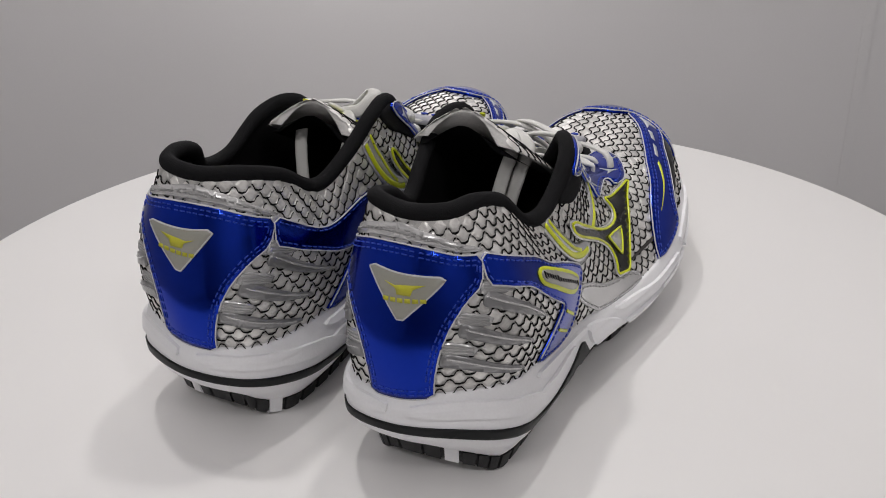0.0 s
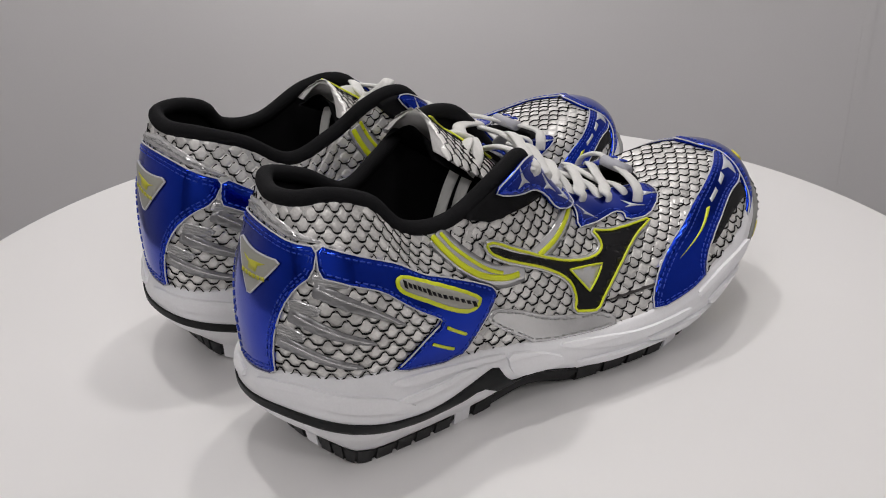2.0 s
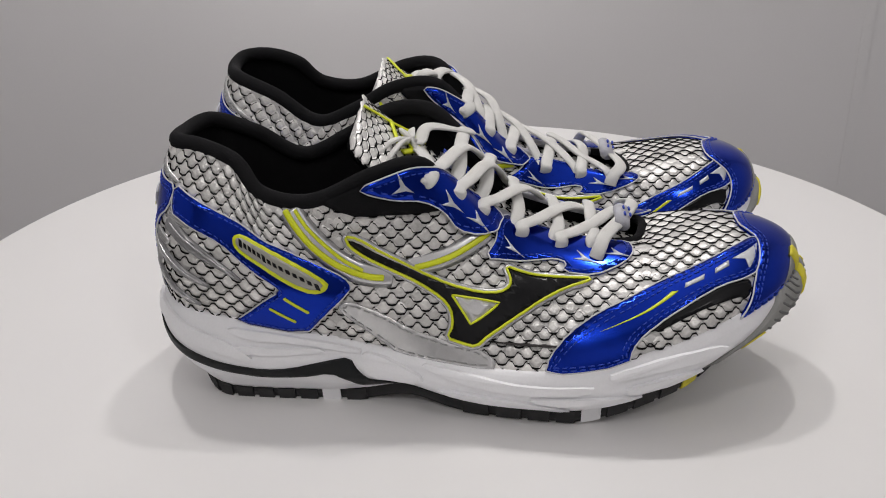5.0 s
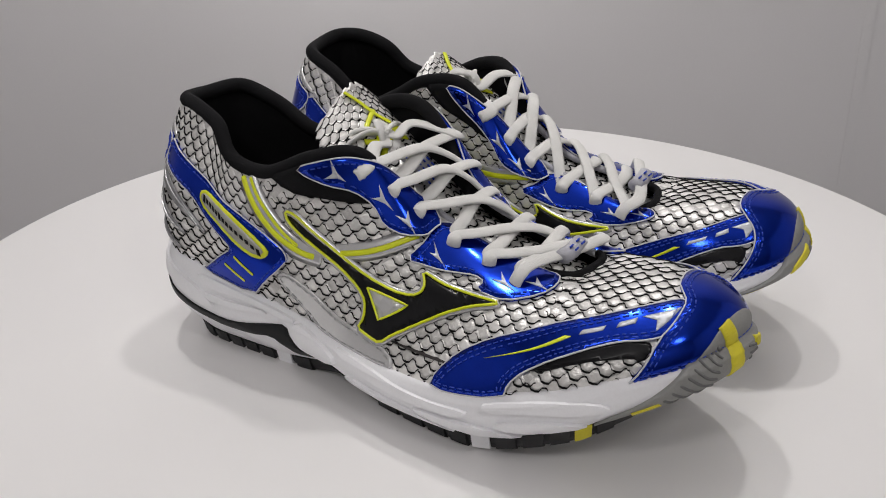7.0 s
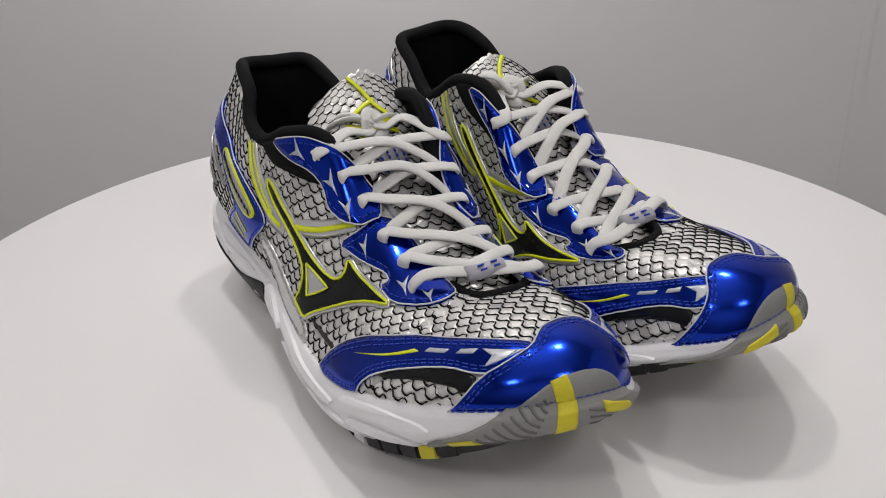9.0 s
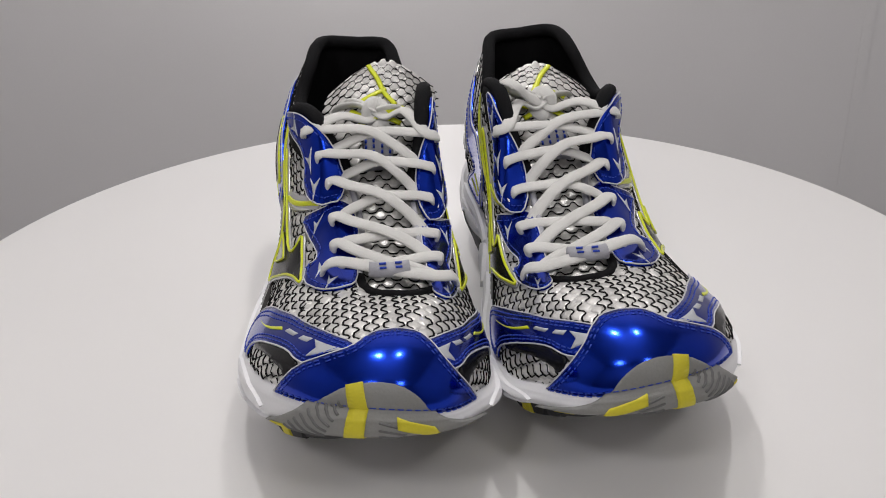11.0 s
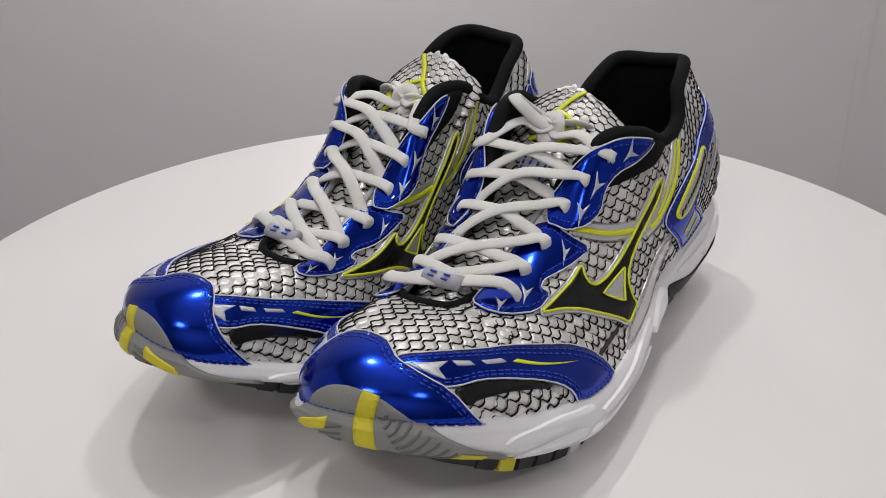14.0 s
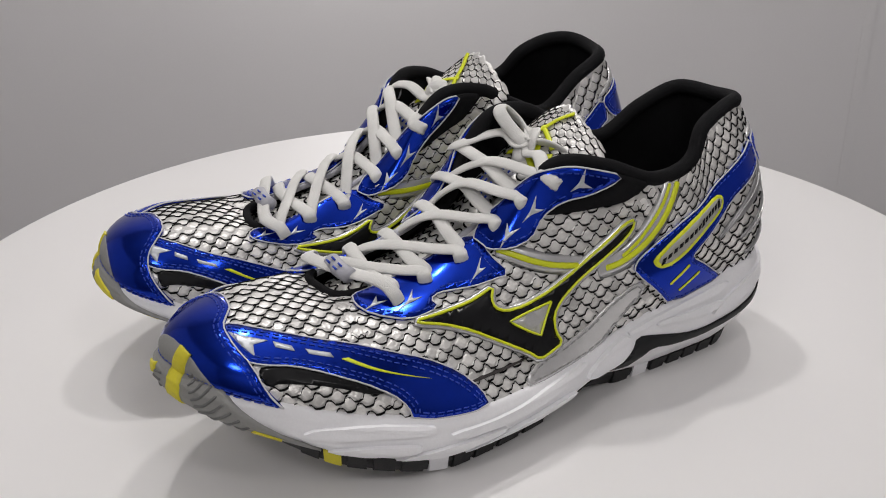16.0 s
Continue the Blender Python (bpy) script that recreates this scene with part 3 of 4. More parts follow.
def tongue_point(s, x, lift=0.0):
    """s along the tongue from the toe end, x from -1 to 1 across."""
    n = len(TONGUE) - 1
    k = min(int(s * n), n - 1)
    f = s * n - k
    p0, p1, p2, p3 = (np.array(TONGUE[min(max(k + d, 0), n)], float) for d in (-1, 0, 1, 2))
    p = 0.5 * ((2 * p1) + (p2 - p0) * f + (2 * p0 - 5 * p1 + 4 * p2 - p3) * f * f + (3 * p1 - p0 - 3 * p2 + p3) * f ** 3)
    wide = 19 + 10 * min(1, s * 1.4)
    if s > 0.8:
        wide *= math.sqrt(max(0.0, 1 - ((s - 0.8) / 0.2) ** 2)) * 0.4 + 0.6
    drop = (x * x) * (4 + 6 * s + 3 * s * s)
    p = p + TIP[0] * s ** 3
    n = np.array((x * 0.5, 0.45, 0.85))
    return (p + np.array((x * wide, -x * x * 5 * s, -drop))) / 1000 + n / np.linalg.norm(n) * lift


def tongue_mesh(side):
    bm = bmesh.new()
    rows = []
    for i in range(41):
        row = []
        for j in range(25):
            row.append(tongue_point(i / 40, j / 12 - 1, 0.0))
        for j in range(24, -1, -1):
            q = tongue_point(i / 40, j / 12 - 1, -0.005 * (1 - abs(j / 12 - 1) ** 4 * 0.7) * (1 - 0.8 * (i / 40) ** 6))
            row.append(q)
        rows.append(row)
    bm = sheet(side, rows)
    bmesh.ops.holes_fill(bm, edges=[e for e in bm.edges if e.is_boundary])
    bmesh.ops.recalc_face_normals(bm, faces=bm.faces)
    return bm


def tongue_cells(side):
    bm, cords = bmesh.new(), bmesh.new()
    rnd = random.Random(9)
    for i in range(46):
        s = 0.02 + i * 0.0253
        if s > 0.985:
            break
        wide = 0.019 + 0.010 * min(1, s * 1.4)
        count = int(2 * wide / CELL_W)
        for c in range(-count // 2, count // 2 + 1):
            x = (c + 0.5 * (i % 2)) * CELL_W / wide
            if abs(x) > 0.95 or (s > 0.96 and abs(x) > 0.7):
                continue
            p = tongue_point(s, x, 0.0002)
            a = tongue_point(s, x + 0.05) - tongue_point(s, x - 0.05)
            b = tongue_point(min(1, s + 0.01), x) - tongue_point(s - 0.01, x)
            k = min(1.25, max(0.4, float(np.linalg.norm(a)) / 0.1 / wide))
            a, b = a / np.linalg.norm(a), b / np.linalg.norm(b)
            n = np.cross(a, b)
            if n[2] < 0:
                n = -n
            one_cell(bm, cords, side, p, n, a, b, k, rnd)
    return bm, cords


def lace(ob, side, pts, radius=0.0033, flat=0.38, per=10, name="lace", mat=None):
    fine = [np.array(p) / 1000 for p in spline(pts, per)]
    bm = tube(bmesh.new(), flip_x(fine, side), radius, 10, flat, (0, 0.35, 1), True, True)
    return part(name, bm, mat or M_LACE, ob)


def lacing(ob, side, seed):
    rnd = random.Random(seed)
    # the straight bar over the lowest pair of holes
    lo, me = np.array(LATERAL_EYES[5], float), np.array(MEDIAL_EYES[5], float)
    mid = (lo + me) / 2 + np.array((0, 5, 4))
    lace(ob, side, [lo + (5, -2, -4), lo + (3, 0, 1), lo + (-4, 3, 4), mid, me + (5, 4, 4), me + (-3, 0, 1), me + (-5, -2, -4)])
    sleeve = bmesh.new()
    tube(sleeve, flip_x([(mid + (9, -1, 0.5)) / 1000, mid / 1000, (mid + (-9, 0, 0.5)) / 1000], side), 0.0039, 12, 0.8, (0, 0.3, 1))
    s = part("lace_sleeve", sleeve, M_GREY_FILM, ob, "grey woven loop with blue stitches")
    for dx in (-4, 3):
        bm = bmesh.new()
        for dz in (-1.2, 1.4):
            a = (mid + (dx - 1.5, 2.2 - dz, 3.4 + dz * 0.3)) / 1000
            b = (mid + (dx + 1.5, 2.2 - dz, 3.4 + dz * 0.3)) / 1000
            tube(bm, flip_x([a, b], side), 0.0006, 4)
        part("stitching", bm, M_BLUE_THREAD, s)
    for i in range(5, 0, -1):
        for a, b, over in ((LATERAL_EYES[i], MEDIAL_EYES[i - 1], -0.5), (MEDIAL_EYES[i], LATERAL_EYES[i - 1], 1.8)):
            a, b = np.array(a, float), np.array(b, float)
            s = 1 if b[0] > a[0] else -1
            top = (a + b) / 2
            k = min(1.0, max(0.0, (238 - top[1]) / 137))
            tz = tongue_point(min(0.98, k), 0.0)[2] * 1000
            m = np.array((top[0], top[1], max(top[2] - 4, tz + 3.0) + over)) + (0, rnd.uniform(-1, 1), rnd.uniform(0, 1.2))
            lace(ob, side, [a + (s * 2, -1, -5), a + (s * 5, -3, 0), m * 0.55 + a * 0.45 + (0, 0, 0.6), m, b * 0.6 + m * 0.4 + (0, 0, 1.2), b + (s * -3.0, 0, 1.4), b + (s * 0.4, 0, -0.4), b + (s * 1.6, 0, -1.5) + EYE_DOWN[i - 1][s] * 0.008])


def bow(ob, side, seed):
    """The knot over the tongue, its loops, and the ends tucked into the shoe."""
    k = np.array((-6, 124, 115), float)
    lo, me = np.array(LATERAL_EYES[0], float), np.array(MEDIAL_EYES[0], float)
    lace(ob, side, [lo + EYE_DOWN[0][1] * 0.009, lo + (0.5, 0, 0), lo + (-5, 2, 3), (12, 131, 119), k + (5, 4, 0), k + (0, 0, 3)])
    lace(ob, side, [me + EYE_DOWN[0][-1] * 0.009, me + (-0.5, 0, 0), me + (5, 2, 3), (-20, 132, 120), k + (-5, 4, 1), k + (1, 0, 3)])
    lace(ob, side, [k + (4, 3, -2), k + (4, 1, 5), k + (0, -3, 7), k + (-4, -1, 4), k + (-4, 4, -1), k + (0, 6, -3), k + (4, 3, -2)], name="knot")
    if seed == 1:
        lace(ob, side, [k + (0, 1, 2), k + (10, -3, 6), k + (19, -8, 2), k + (17, -14, -9), k + (13, -17, -26), k + (11, -20, -48)], name="loop")
        lace(ob, side, [k + (0, 0, 3), k + (9, -6, 7), k + (13, -12, 3), k + (10, -18, -12), k + (6, -24, -34), k + (2, -30, -52)], name="loop")
        lace(ob, side, [k + (0, 0, 3), k + (-9, -1, 4), k + (-16, -3, -1), k + (-8, -8, 2), k + (0, -3, 3)], name="loop")
    else:
        lace(ob, side, [k + (0, 1, 2), k + (-7, 4, 6), k + (-15, 7, 14), k + (-20, 2, 15), k + (-15, -4, 8), k + (-3, -2, 4)], name="loop")
        lace(ob, side, [k + (0, 0, 3), k + (9, -3, 5), k + (15, -9, 1), k + (14, -16, -12), k + (10, -22, -34)], name="loop")
        lace(ob, side, [k + (0, 0, 3), k + (-8, -5, 5), k + (-13, -11, 0), k + (-12, -18, -14), k + (-8, -24, -40)], name="loop")


def shoe(side, label, seed):
    ob = new("running_shoe")
    TIP[0] = np.array((-6.0, -2.0, 11.0) if seed == 1 else (0.0, -1.0, 5.0))
    tagged(ob, label, "running shoe", "pair of running shoes")
    part("upper", upper_shell(side), M_CLOTH, ob, "silver mesh cloth upper")
    pads, cords = cell_mesh(side)
    part("honeycomb_mesh", pads, M_PAD, ob, "silver honeycomb mesh pads", kind="stuff")
    part("mesh_cord", cords, M_CORD, ob, "wavy black cords of the mesh", kind="stuff")
    us = [i / 160 for i in range(160)]
    inner = [[surf(u, v) - surf_n(u, max(0.05, min(v, 0.95))) * 0.0045 * min(1, 0.35 + (1 - v) * 4) for u in us] for v in (0.02, 0.15, 0.3, 0.45, 0.6, 0.75, 0.88, 0.95, 1.0)]
    part("lining", sheet(side, inner, flip=True), M_BLACK_CLOTH, ob, "black padded cloth lining")
    floor_rings = [[(p[0] * k + 0.002 * (1 - k), p[1] * k + 0.15 * (1 - k), p[2] * 0.35 + 0.033) for p in inner[0]] for k in (1.0, 0.7, 0.35, 0.02)]
    part("insole", sheet(side, floor_rings), M_INSOLE, ob, "dark insole with worn red marking")
    sole_mark = bmesh.new()
    for k in range(7):
        x, y = -0.010 + 0.0035 * k, 0.060 + 0.002 * (k % 2)
        if k != 3:
            for d in (0.0, 0.006):
                tube(sole_mark, flip_x([(x, y + d, 0.0515), (x + 0.002, y + d, 0.0515)], side), 0.0006, 4)
            tube(sole_mark, flip_x([(x, y, 0.0515), (x, y + 0.006, 0.0515)], side), 0.0006, 4)
    part("insole_mark", sole_mark, M_RED, ob, "worn red print on the insole")
    # padded collar from one side of the throat round the heel to the other
    line = []
    for i in range(121):
        u = 0.338 - 0.676 * i / 120
        n = surf_n(u, 0.94)
        line.append(surf(u, 1.0) - n * 0.002 + np.array((0, 0, 0.0002)))
    part("collar", tube(bmesh.new(), flip_x(line, side), 0.0037, 12, 1.0, None, True), M_BLACK_CLOTH, ob, "black padded cloth collar")
    # films
    film(ob, side, "heel_tab", both(TAB), 0.0014, 0.0012, M_SILVER, "silver grey heel tab", thread=M_GREY_THREAD)
    counter = film(ob, side, "heel_counter", both(COUNTER), 0.0018, 0.0016, M_BLUE, "glossy metallic blue heel counter", M_WHITE_EDGE, M_BLUE_THREAD, rows=2)
    badge = film(ob, side, "heel_badge", BADGE, 0.0028, 0.0012, M_BADGE, "grey translucent triangular badge with faded yellow mark", M_WHITE_EDGE, rounds=0, place=on)
    mark = [(-0.009, 0.665), (-0.001, 0.652), (0.005, 0.658), (0.022, 0.66), (0.013, 0.635), (0.011, 0.60), (0.001, 0.605), (0.0, 0.635)]
    part("mark", patch(side, mark, on, 0.0031, 0.0003, 0), M_FADED_YELLOW, badge)
    for k in range(6):
        u0 = -0.0095 + k * 0.0055
        part("mark", patch(side, [(u0, 0.585), (u0 + 0.004, 0.585), (u0 + 0.004, 0.562), (u0, 0.562)], on, 0.0031, 0.0003, 0, 0.0015), M_FADED_YELLOW, badge)
    for sgn in (1, -1):
        def way(poly):
            return [(u * sgn, v) for u, v in poly]
        film(ob, side, "side_strap", way(STRAP), 0.0019, 0.0016, M_BLUE, "glossy metallic blue side strap", M_WHITE_EDGE, M_BLUE_THREAD)
        if sgn > 0:
            plate = film(ob, side, "name_plate", way(PLATE), 0.0026, 0.001, M_YELLOW, "grey name plate with yellow rim")
            part("plate_face", patch(side, way(PLATE_IN), on, 0.0030, 0.0006), M_BADGE, plate)
            for k in range(14):
                f = k / 13
                uu, vv = 0.133 + 0.056 * f, 0.588 - 0.125 * f ** 2.5
                hh = 0.026 if k in (0, 5, 13) else 0.018
                w = 0.0014
                bar = [(uu - w, vv - hh + 0.006), (uu + w, vv - hh), (uu + w, vv + hh - 0.006), (uu - w, vv + hh)]
                part("bar", patch(side, way(bar), on, 0.0033, 0.0004, 0, 0.0012), M_BLACK_GLOSS, plate)
        for a, b in (((0.1614, 0.307), (0.1761, 0.222)), ((0.148, 0.181), (0.1655, 0.115))):
            part("tick", ribbon(side, way([a, ((a[0] + b[0]) / 2, (a[1] + b[1]) / 2), b]), on, 0.0021, 0.0008), M_YELLOW, ob)
        # ribs on the heel's side
        for (u0, v0), (u1, v1), w in (((0.068, 0.535), (0.128, 0.324), 0.05), ((0.046, 0.375), (0.104, 0.223), 0.05), ((0.032, 0.206), (0.095, 0.078), 0.045)):
            pad = [(u0 - 0.004, v0 + 0.125), (u0 + 0.024, v0 + 0.075), (u0 + 0.02, v0 + 0.02), (u0 - 0.007, v0 + 0.03)]
            film(ob, side, "rib_pad", way(pad), 0.0013, 0.0012, M_SILVER, "pale silver ridged pad")
            rib = [(u0 - 0.003, v0 + w), (u0 + 0.006, v0 + w * 0.9), ((u0 + u1) / 2 + 0.004, (v0 + v1) / 2 + w * 0.45), (u1, v1 + 0.014), (u1 + 0.001, v1 - 0.014), ((u0 + u1) / 2 - 0.004, (v0 + v1) / 2 - w * 0.45), (u0 + 0.002, v0 - w * 0.8), (u0 - 0.006, v0 - w * 0.5)]
            film(ob, side, "rib", way(rib), 0.0017, 0.0015, M_RIB, "silver grey moulded rib")
            for q in range(4):
                part("ridge", ribbon(side, way([(u0 - 0.003, v0 + 0.05 + q * 0.018), (u0 + 0.009, v0 + 0.038 + q * 0.017), (u0 + 0.02, v0 + 0.028 + q * 0.013)]), on, 0.0013, 0.0004, 0.7), M_GREY_THREAD, ob)
            part("ridge", ribbon(side, way([(u0, v0 + w * 0.4), ((u0 + u1) / 2, (v0 + v1) / 2 + w * 0.25), (u1 - 0.004, v1 + 0.01)]), on, 0.0018, 0.0005, 0.7), M_SILVER, ob)
        film(ob, side, "side_panel", way(SIDE_PANEL), 0.0014, 0.0012, M_SILVER, "smooth silver side panel", thread=M_GREY_THREAD)
        # clear bands with yellow lines
        for line, w in (([(0.1905, 0.96), (0.195, 0.86), (0.2015, 0.755), (0.2115, 0.64), (0.222, 0.56), (0.236, 0.53)], 0.0058), ([(0.244, 0.565), (0.267, 0.60), (0.291, 0.67), (0.313, 0.75)], 0.005)):
            part("swoop", ribbon(side, way(line), on, 0.0004, w, 0.18), M_SILVER, ob, "clear silver band with yellow lines")
        part("yellow_line", ribbon(side, way([(0.1865, 0.955), (0.191, 0.85), (0.198, 0.735), (0.2085, 0.627), (0.222, 0.546), (0.231, 0.524)]), on, 0.0014, 0.0015, 0.3), M_YELLOW, ob)
        part("yellow_line", ribbon(side, way([(0.1945, 0.965), (0.1985, 0.87), (0.205, 0.775), (0.214, 0.654), (0.222, 0.58)]), on, 0.0014, 0.0009, 0.3), M_YELLOW, ob)
        part("yellow_line", ribbon(side, way([(0.248, 0.56), (0.267, 0.594), (0.290, 0.664), (0.312, 0.745)]), on, 0.0013, 0.0014, 0.3), M_YELLOW, ob)
        # the large curved emblem
        emblem = film(ob, side, "emblem", way(LOGO), 0.0020, 0.0012, M_BLACK_GLOSS, "glossy black curved emblem with yellow outline", rounds=1)
        part("outline", edge_piping(side, way(LOGO), on, 0.0020, 0.0007, 1), M_YELLOW, emblem)
        part("border", edge_piping(side, way(LOGO), on, 0.0011, 0.0020, 1, 0.35), M_SILVER, emblem)
        part("window", patch(side, way(HOLE), on, 0.0026, 0.0006, 0), M_SILVER, emblem)
        part("window_rim", edge_piping(side, way(HOLE), on, 0.0027, 0.00055, 0), M_YELLOW, emblem)
        film(ob, side, "ankle_patch", way(ANKLE), 0.0020, 0.0018, M_BLACK_CLOTH, "black cloth ankle patch")
        low = film(ob, side, "lower_eyestay", way(EYE_LOW), 0.0020, 0.0018, M_BLUE, "glossy metallic blue eyestay", M_WHITE_EDGE, M_BLUE_THREAD)
        high = film(ob, side, "upper_eyestay", way(EYE_HIGH), 0.0036, 0.0018, M_BLUE, "glossy metallic blue upper eyestay", M_WHITE_EDGE, M_BLUE_THREAD)
        for (u, v), t in (((0.325, 0.70), 0.3), ((0.378, 0.735), 0.2), ((0.405, 0.78), 0.1)):
            part("dart", patch(side, way(dart(u, v, 0.0065, t)), on, 0.0023, 0.0003, 0, 0.0016), M_WHITE_FILM, low)
        for (u, v), t in (((0.264, 0.925), 0.3), ((0.290, 0.83), 0.2), ((0.303, 0.765), 0.0)):
            part("dart", patch(side, way(dart(u, v, 0.0065, t)), on, 0.0039, 0.0003, 0, 0.0016), M_WHITE_FILM, high)
        band = film(ob, side, "toe_band", way(BAND), 0.0018, 0.0016, M_BLUE, "glossy metallic blue toe band", M_WHITE_EDGE, M_BLUE_THREAD, rows=2)
        film(ob, side, "band_inset", way(INSET), 0.0013, 0.0012, M_BLACK_GLOSS, "black inset under the toe band")
        spear = [(0.3415, 0.277), (0.396, 0.41), (0.402, 0.425), (0.3985, 0.437)]
        part("spear", patch(side, way(spear), on, 0.0021, 0.0003, 0, 0.0014), M_YELLOW, band)
        for q in ([(0.407, 0.428), (0.411, 0.455), (0.426, 0.453), (0.422, 0.426)], [(0.430, 0.422), (0.434, 0.45), (0.445, 0.445), (0.441, 0.414)]):
            part("dash", patch(side, way(q), on, 0.0021, 0.0003, 0, 0.0014), M_WHITE_FILM, band)
        part("dart", patch(side, way([(0.4475, 0.44), (0.471, 0.395), (0.461, 0.363), (0.446, 0.315), (0.452, 0.385)]), on, 0.0021, 0.0003, 0, 0.0014), M_WHITE_FILM, band)
    film(ob, side, "toe_cap", CAP, 0.0025, 0.0022, M_BLUE, "glossy metallic blue toe cap", M_WHITE_EDGE, M_BLUE_THREAD, rows=2)
    # throat binding at the toe end
    part("throat_binding", tube(bmesh.new(), flip_x([surf(0.43 + 0.14 * k / 30, 1.0) + np.array((0, 0, 0.0005)) for k in range(31)], side), 0.0022, 8), M_BLACK_CLOTH, ob)
    for a, b in ((0.345, 0.43), (0.57, 0.655)):
        part("throat_binding", tube(bmesh.new(), flip_x([surf(a + (b - a) * k / 30, 1.0) for k in range(31)], side), 0.0017, 8), M_GREY_FILM, ob)
    # sole
    part("midsole", midsole_mesh(side), M_FOAM, ob, "white foam midsole with grey scuffs")
    part("outsole", outsole_mesh(side), M_BLACK_RUBBER, ob, "black rubber outsole")
    part("wave_plate", patch(side, both(WAVE), sole, 0.0008, 0.0012, 1), M_PLATE, ob, "dark wave-shaped plate in the midsole")
    for sgn in (1, -1):
        for poly, lift in (([(0.008, 0.92), (0.06, 0.90), (0.105, 0.78), (0.132, 0.60), (0.126, 0.52), (0.108, 0.60), (0.06, 0.72), (0.008, 0.74)], 0.0012),
                           ([(0.110, 0.90), (0.150, 0.92), (0.206, 0.93), (0.206, 0.86), (0.165, 0.86), (0.128, 0.80)], 0.0012),
                           ([(0.120, 0.62), (0.150, 0.66), (0.184, 0.80), (0.178, 0.84), (0.150, 0.74), (0.118, 0.70)], 0.0010),
                           ([(0.206, 0.92), (0.226, 0.86), (0.244, 0.62), (0.232, 0.40), (0.216, 0.45), (0.208, 0.62)], 0.0016),
                           ([(0.236, 0.92), (0.262, 0.90), (0.292, 0.78), (0.330, 0.74), (0.326, 0.62), (0.286, 0.62), (0.256, 0.72)], 0.0012),
                           ([(0.248, 0.52), (0.276, 0.50), (0.300, 0.40), (0.318, 0.16), (0.308, 0.08), (0.286, 0.24), (0.254, 0.34)], 0.0014),
                           ([(0.292, 0.56), (0.326, 0.54), (0.350, 0.40), (0.360, 0.12), (0.350, 0.08), (0.330, 0.30), (0.298, 0.44)], 0.0014),
                           ([(0.338, 0.90), (0.372, 0.88), (0.404, 0.72), (0.414, 0.56), (0.400, 0.54), (0.368, 0.70), (0.338, 0.76)], 0.0012),
                           ([(0.346, 0.60), (0.372, 0.54), (0.394, 0.36), (0.400, 0.14), (0.390, 0.10), (0.370, 0.30), (0.348, 0.44)], 0.0014)):
            q = [(u * sgn, v) for u, v in poly]
            part("foam_rib", patch(side, q, sole, lift * 1.4, lift * 1.4 + 0.0006, 1), M_FOAM, ob, smooth=False)
    rubber = film(ob, side, "toe_guard", TOE_GUARD, 0.0022, 0.0024, M_GREY_RUBBER, "grey rubber toe guard with yellow inserts", place=guard)
    for poly in ([(0.478, 1.80), (0.487, 1.92), (0.490, 1.0), (0.487, 0.02), (0.477, 0.02), (0.480, 1.0)],
                 [(0.506, 0.90), (0.506, 0.66), (0.527, 0.40), (0.531, 0.45), (0.528, 0.66)],
                 [(0.424, 0.40), (0.438, 0.46), (0.443, 0.16), (0.427, 0.13)],
                 [(0.552, 0.34), (0.566, 0.34), (0.568, 0.12), (0.552, 0.12)]):
        part("insert", patch(side, poly, guard, 0.0030, 0.0012, 0), M_YELLOW_RUBBER, rubber, "yellow rubber insert")
    for k in range(9):
        a, b = (0.440 + k * 0.0042, 0.50 + k * 0.10), (0.462 + k * 0.0018, 0.10 + k * 0.11)
        part("groove_rib", ribbon(side, [a, ((a[0] + b[0]) / 2, (a[1] + b[1]) / 2 - 0.06), b], guard, 0.0022, 0.0007, 0.9), M_DARK_RUBBER, rubber)
    for k in range(5):
        a, b = (0.496, 0.15 + k * 0.16), (0.502 + k * 0.003, 0.12 + k * 0.12)
        part("groove_rib", ribbon(side, [a, ((a[0] + b[0]) / 2, (a[1] + b[1]) / 2), b], guard, 0.0022, 0.0006, 0.9), M_DARK_RUBBER, rubber)
    k = 0
    u = 0.0
    while u < 1.0:
        y = ring(BASE, u)[1]
        if not (98 < y < 140) and not (0.42 < u < 0.585):
            mat = M_YELLOW_RUBBER if (k % 7 == 3 and y > 190) else (M_FOAM if k % 9 == 2 else M_BLACK_RUBBER)
            part("tread_lug", lug_mesh(side, u, 0.0125, 8.5, 0.6 if mat is not M_FOAM else 3.0), mat, ob, smooth=False)
        u += 0.0165
        k += 1
    # tongue and laces
    tongue = part("tongue", tongue_mesh(side), M_CLOTH, ob, "padded mesh tongue")
    pads, cords = tongue_cells(side)
    part("honeycomb_mesh", pads, M_PAD, tongue, "silver honeycomb mesh pads", kind="stuff")
    part("mesh_cord", cords, M_CORD, tongue, "wavy black cords of the mesh", kind="stuff")
    back = sheet(side, [[tongue_point(0.2 + 0.795 * i / 30, j / 12 - 1, -0.0030 - 0.0042 * (1 - abs(j / 12 - 1) ** 4 * 0.7)) for j in range(25)] for i in range(31)], closed=False)
    bmesh.ops.solidify(back, geom=back.faces[:], thickness=0.0016)
    bmesh.ops.recalc_face_normals(back, faces=back.faces)
    part("tongue_lining", back, M_BLACK_CLOTH, tongue, "black padded cloth lining")
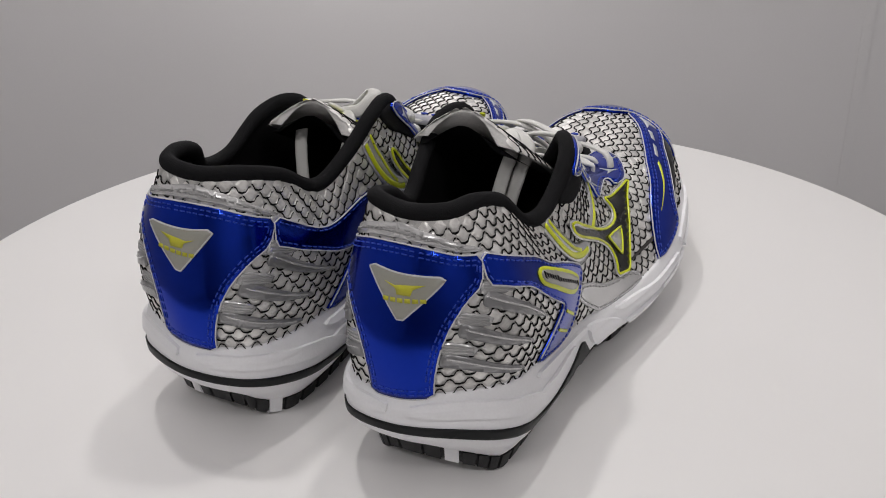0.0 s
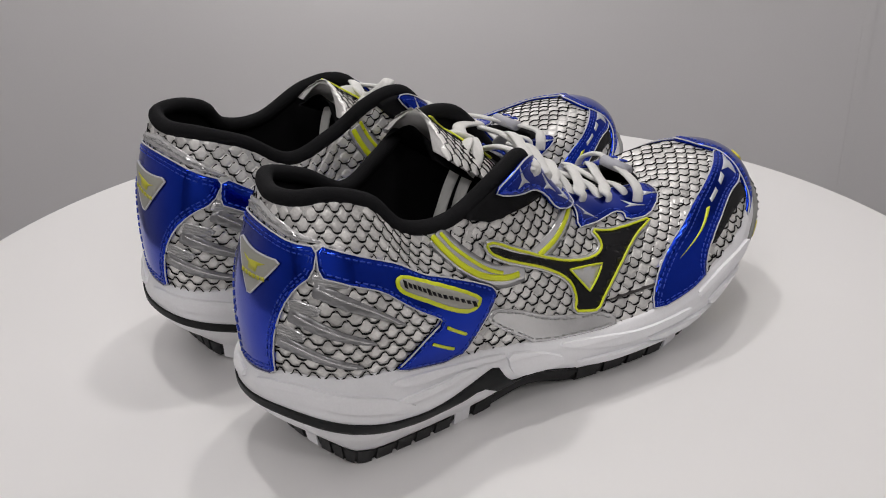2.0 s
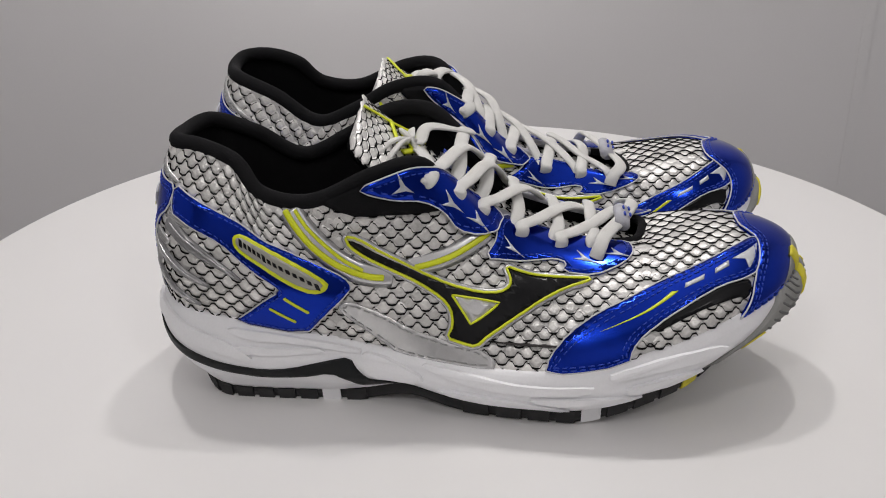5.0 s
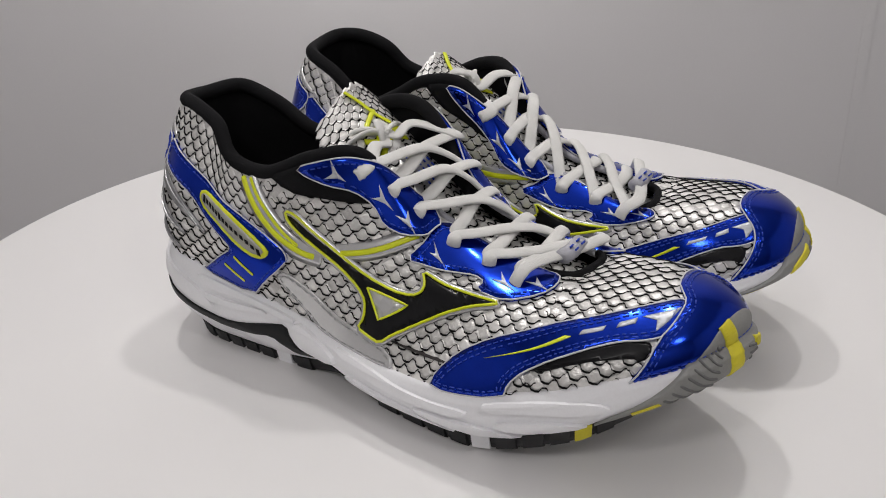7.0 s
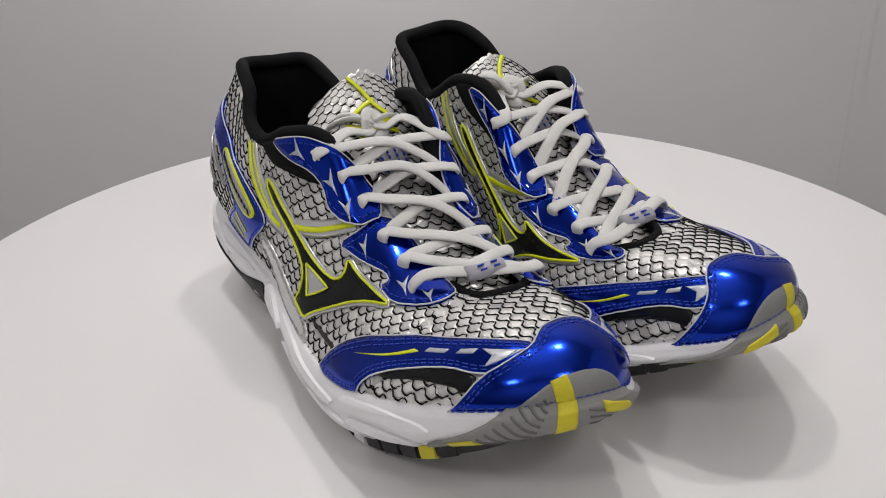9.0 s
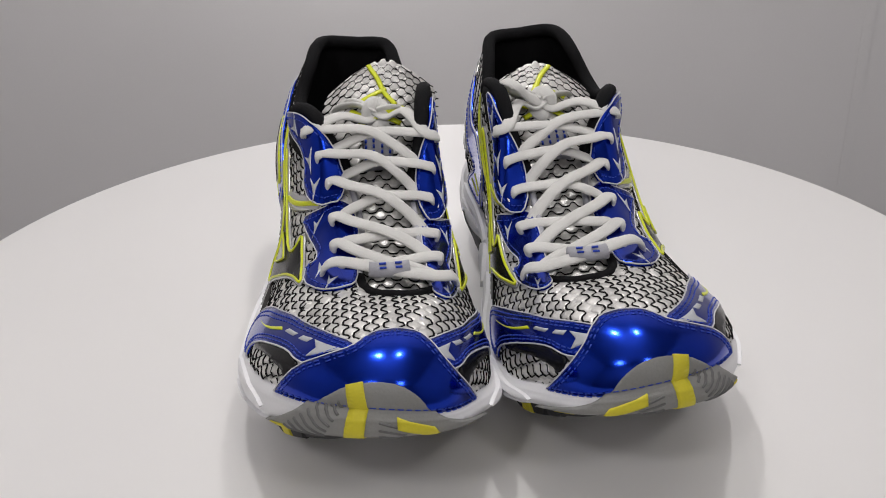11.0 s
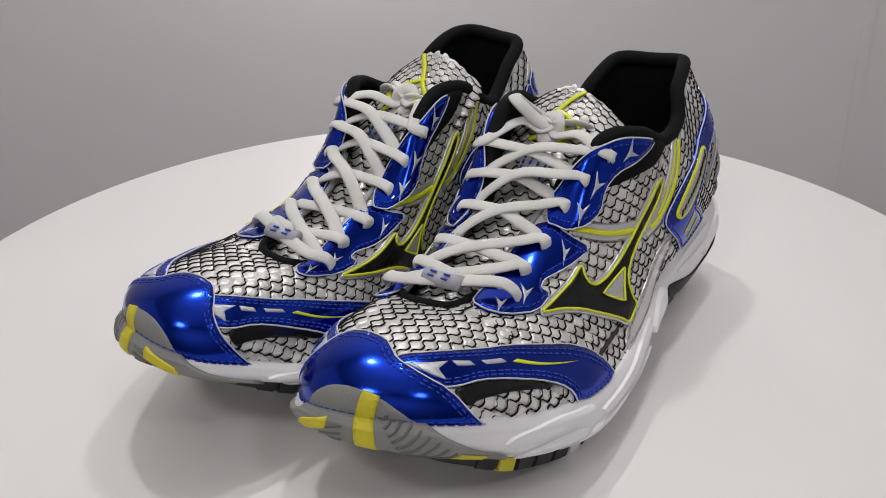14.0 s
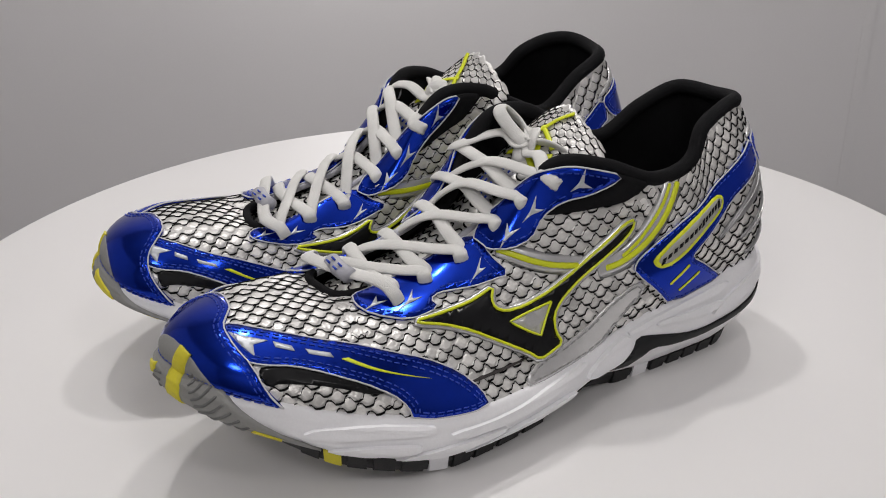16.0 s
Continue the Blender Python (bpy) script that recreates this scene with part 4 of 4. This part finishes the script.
    for pts, w in (([(0.975, 0.30), (0.93, 0.20), (0.86, 0.05), (0.78, -0.10), (0.73, -0.30)], 0.0014), ([(0.80, -0.12), (0.77, 0.15), (0.74, 0.40)], 0.0013), ([(0.72, -0.45), (0.70, -0.2), (0.73, 0.05), (0.69, 0.25), (0.72, 0.48)], 0.002), ([(0.66, -0.4), (0.68, 0.0), (0.65, 0.4)], 0.0016)):
        line = [tongue_point(s, x, 0.0016) for s, x in spline(pts, 8)]
        part("tongue_mark", tube(bmesh.new(), flip_x(line, side), w, 6, 0.35, (0, 0.5, 0.85)), M_YELLOW, tongue, "bright yellow printed mark")
    tag = bmesh.new()
    rows = [[tongue_point(0.50 + 0.11 * i / 8, -0.26 + 0.52 * j / 8, 0.0035 + 0.002 * math.sin(math.pi * i / 8)) for j in range(9)] for i in range(9)]
    tag = sheet(side, rows, closed=False)
    bmesh.ops.solidify(tag, geom=tag.faces[:], thickness=0.0009)
    bmesh.ops.recalc_face_normals(tag, faces=tag.faces)
    tag = part("lace_loop", tag, M_GREY_FILM, tongue, "pale grey woven lace loop with blue stitches")
    bm = bmesh.new()
    for x in (-0.20, -0.07, 0.07, 0.20):
        for i in range(6):
            s0 = 0.505 + i * 0.018
            a, b = tongue_point(s0, x, 0.0058), tongue_point(s0 + 0.010, x, 0.0058)
            tube(bm, flip_x([a, b], side), 0.0006, 4)
    part("stitching", bm, M_BLUE_THREAD, tag)
    lacing(ob, side, seed)
    bow(ob, side, seed)
    return ob


right_shoe = shoe(1, "silver mesh running shoe with metallic blue overlays, laces tucked in", 1)
left_shoe = shoe(-1, "silver mesh running shoe with metallic blue overlays, laces in a bow", 2)
RIGHT_AT = (-0.0230, -0.1423, 25.23)
LEFT_AT = (-0.1152, -0.0992, 26.8)


def motions():
    for thing, (x, y, turn) in ((turntable, (0, 0, 0)), (right_shoe, RIGHT_AT), (left_shoe, LEFT_AT)):
        walk(thing, [(t, pose(0, 0, 0, 0, 0, -a) @ pose(x, y, 0, 0, 0, -turn)) for t, a in TURNS])


motions()
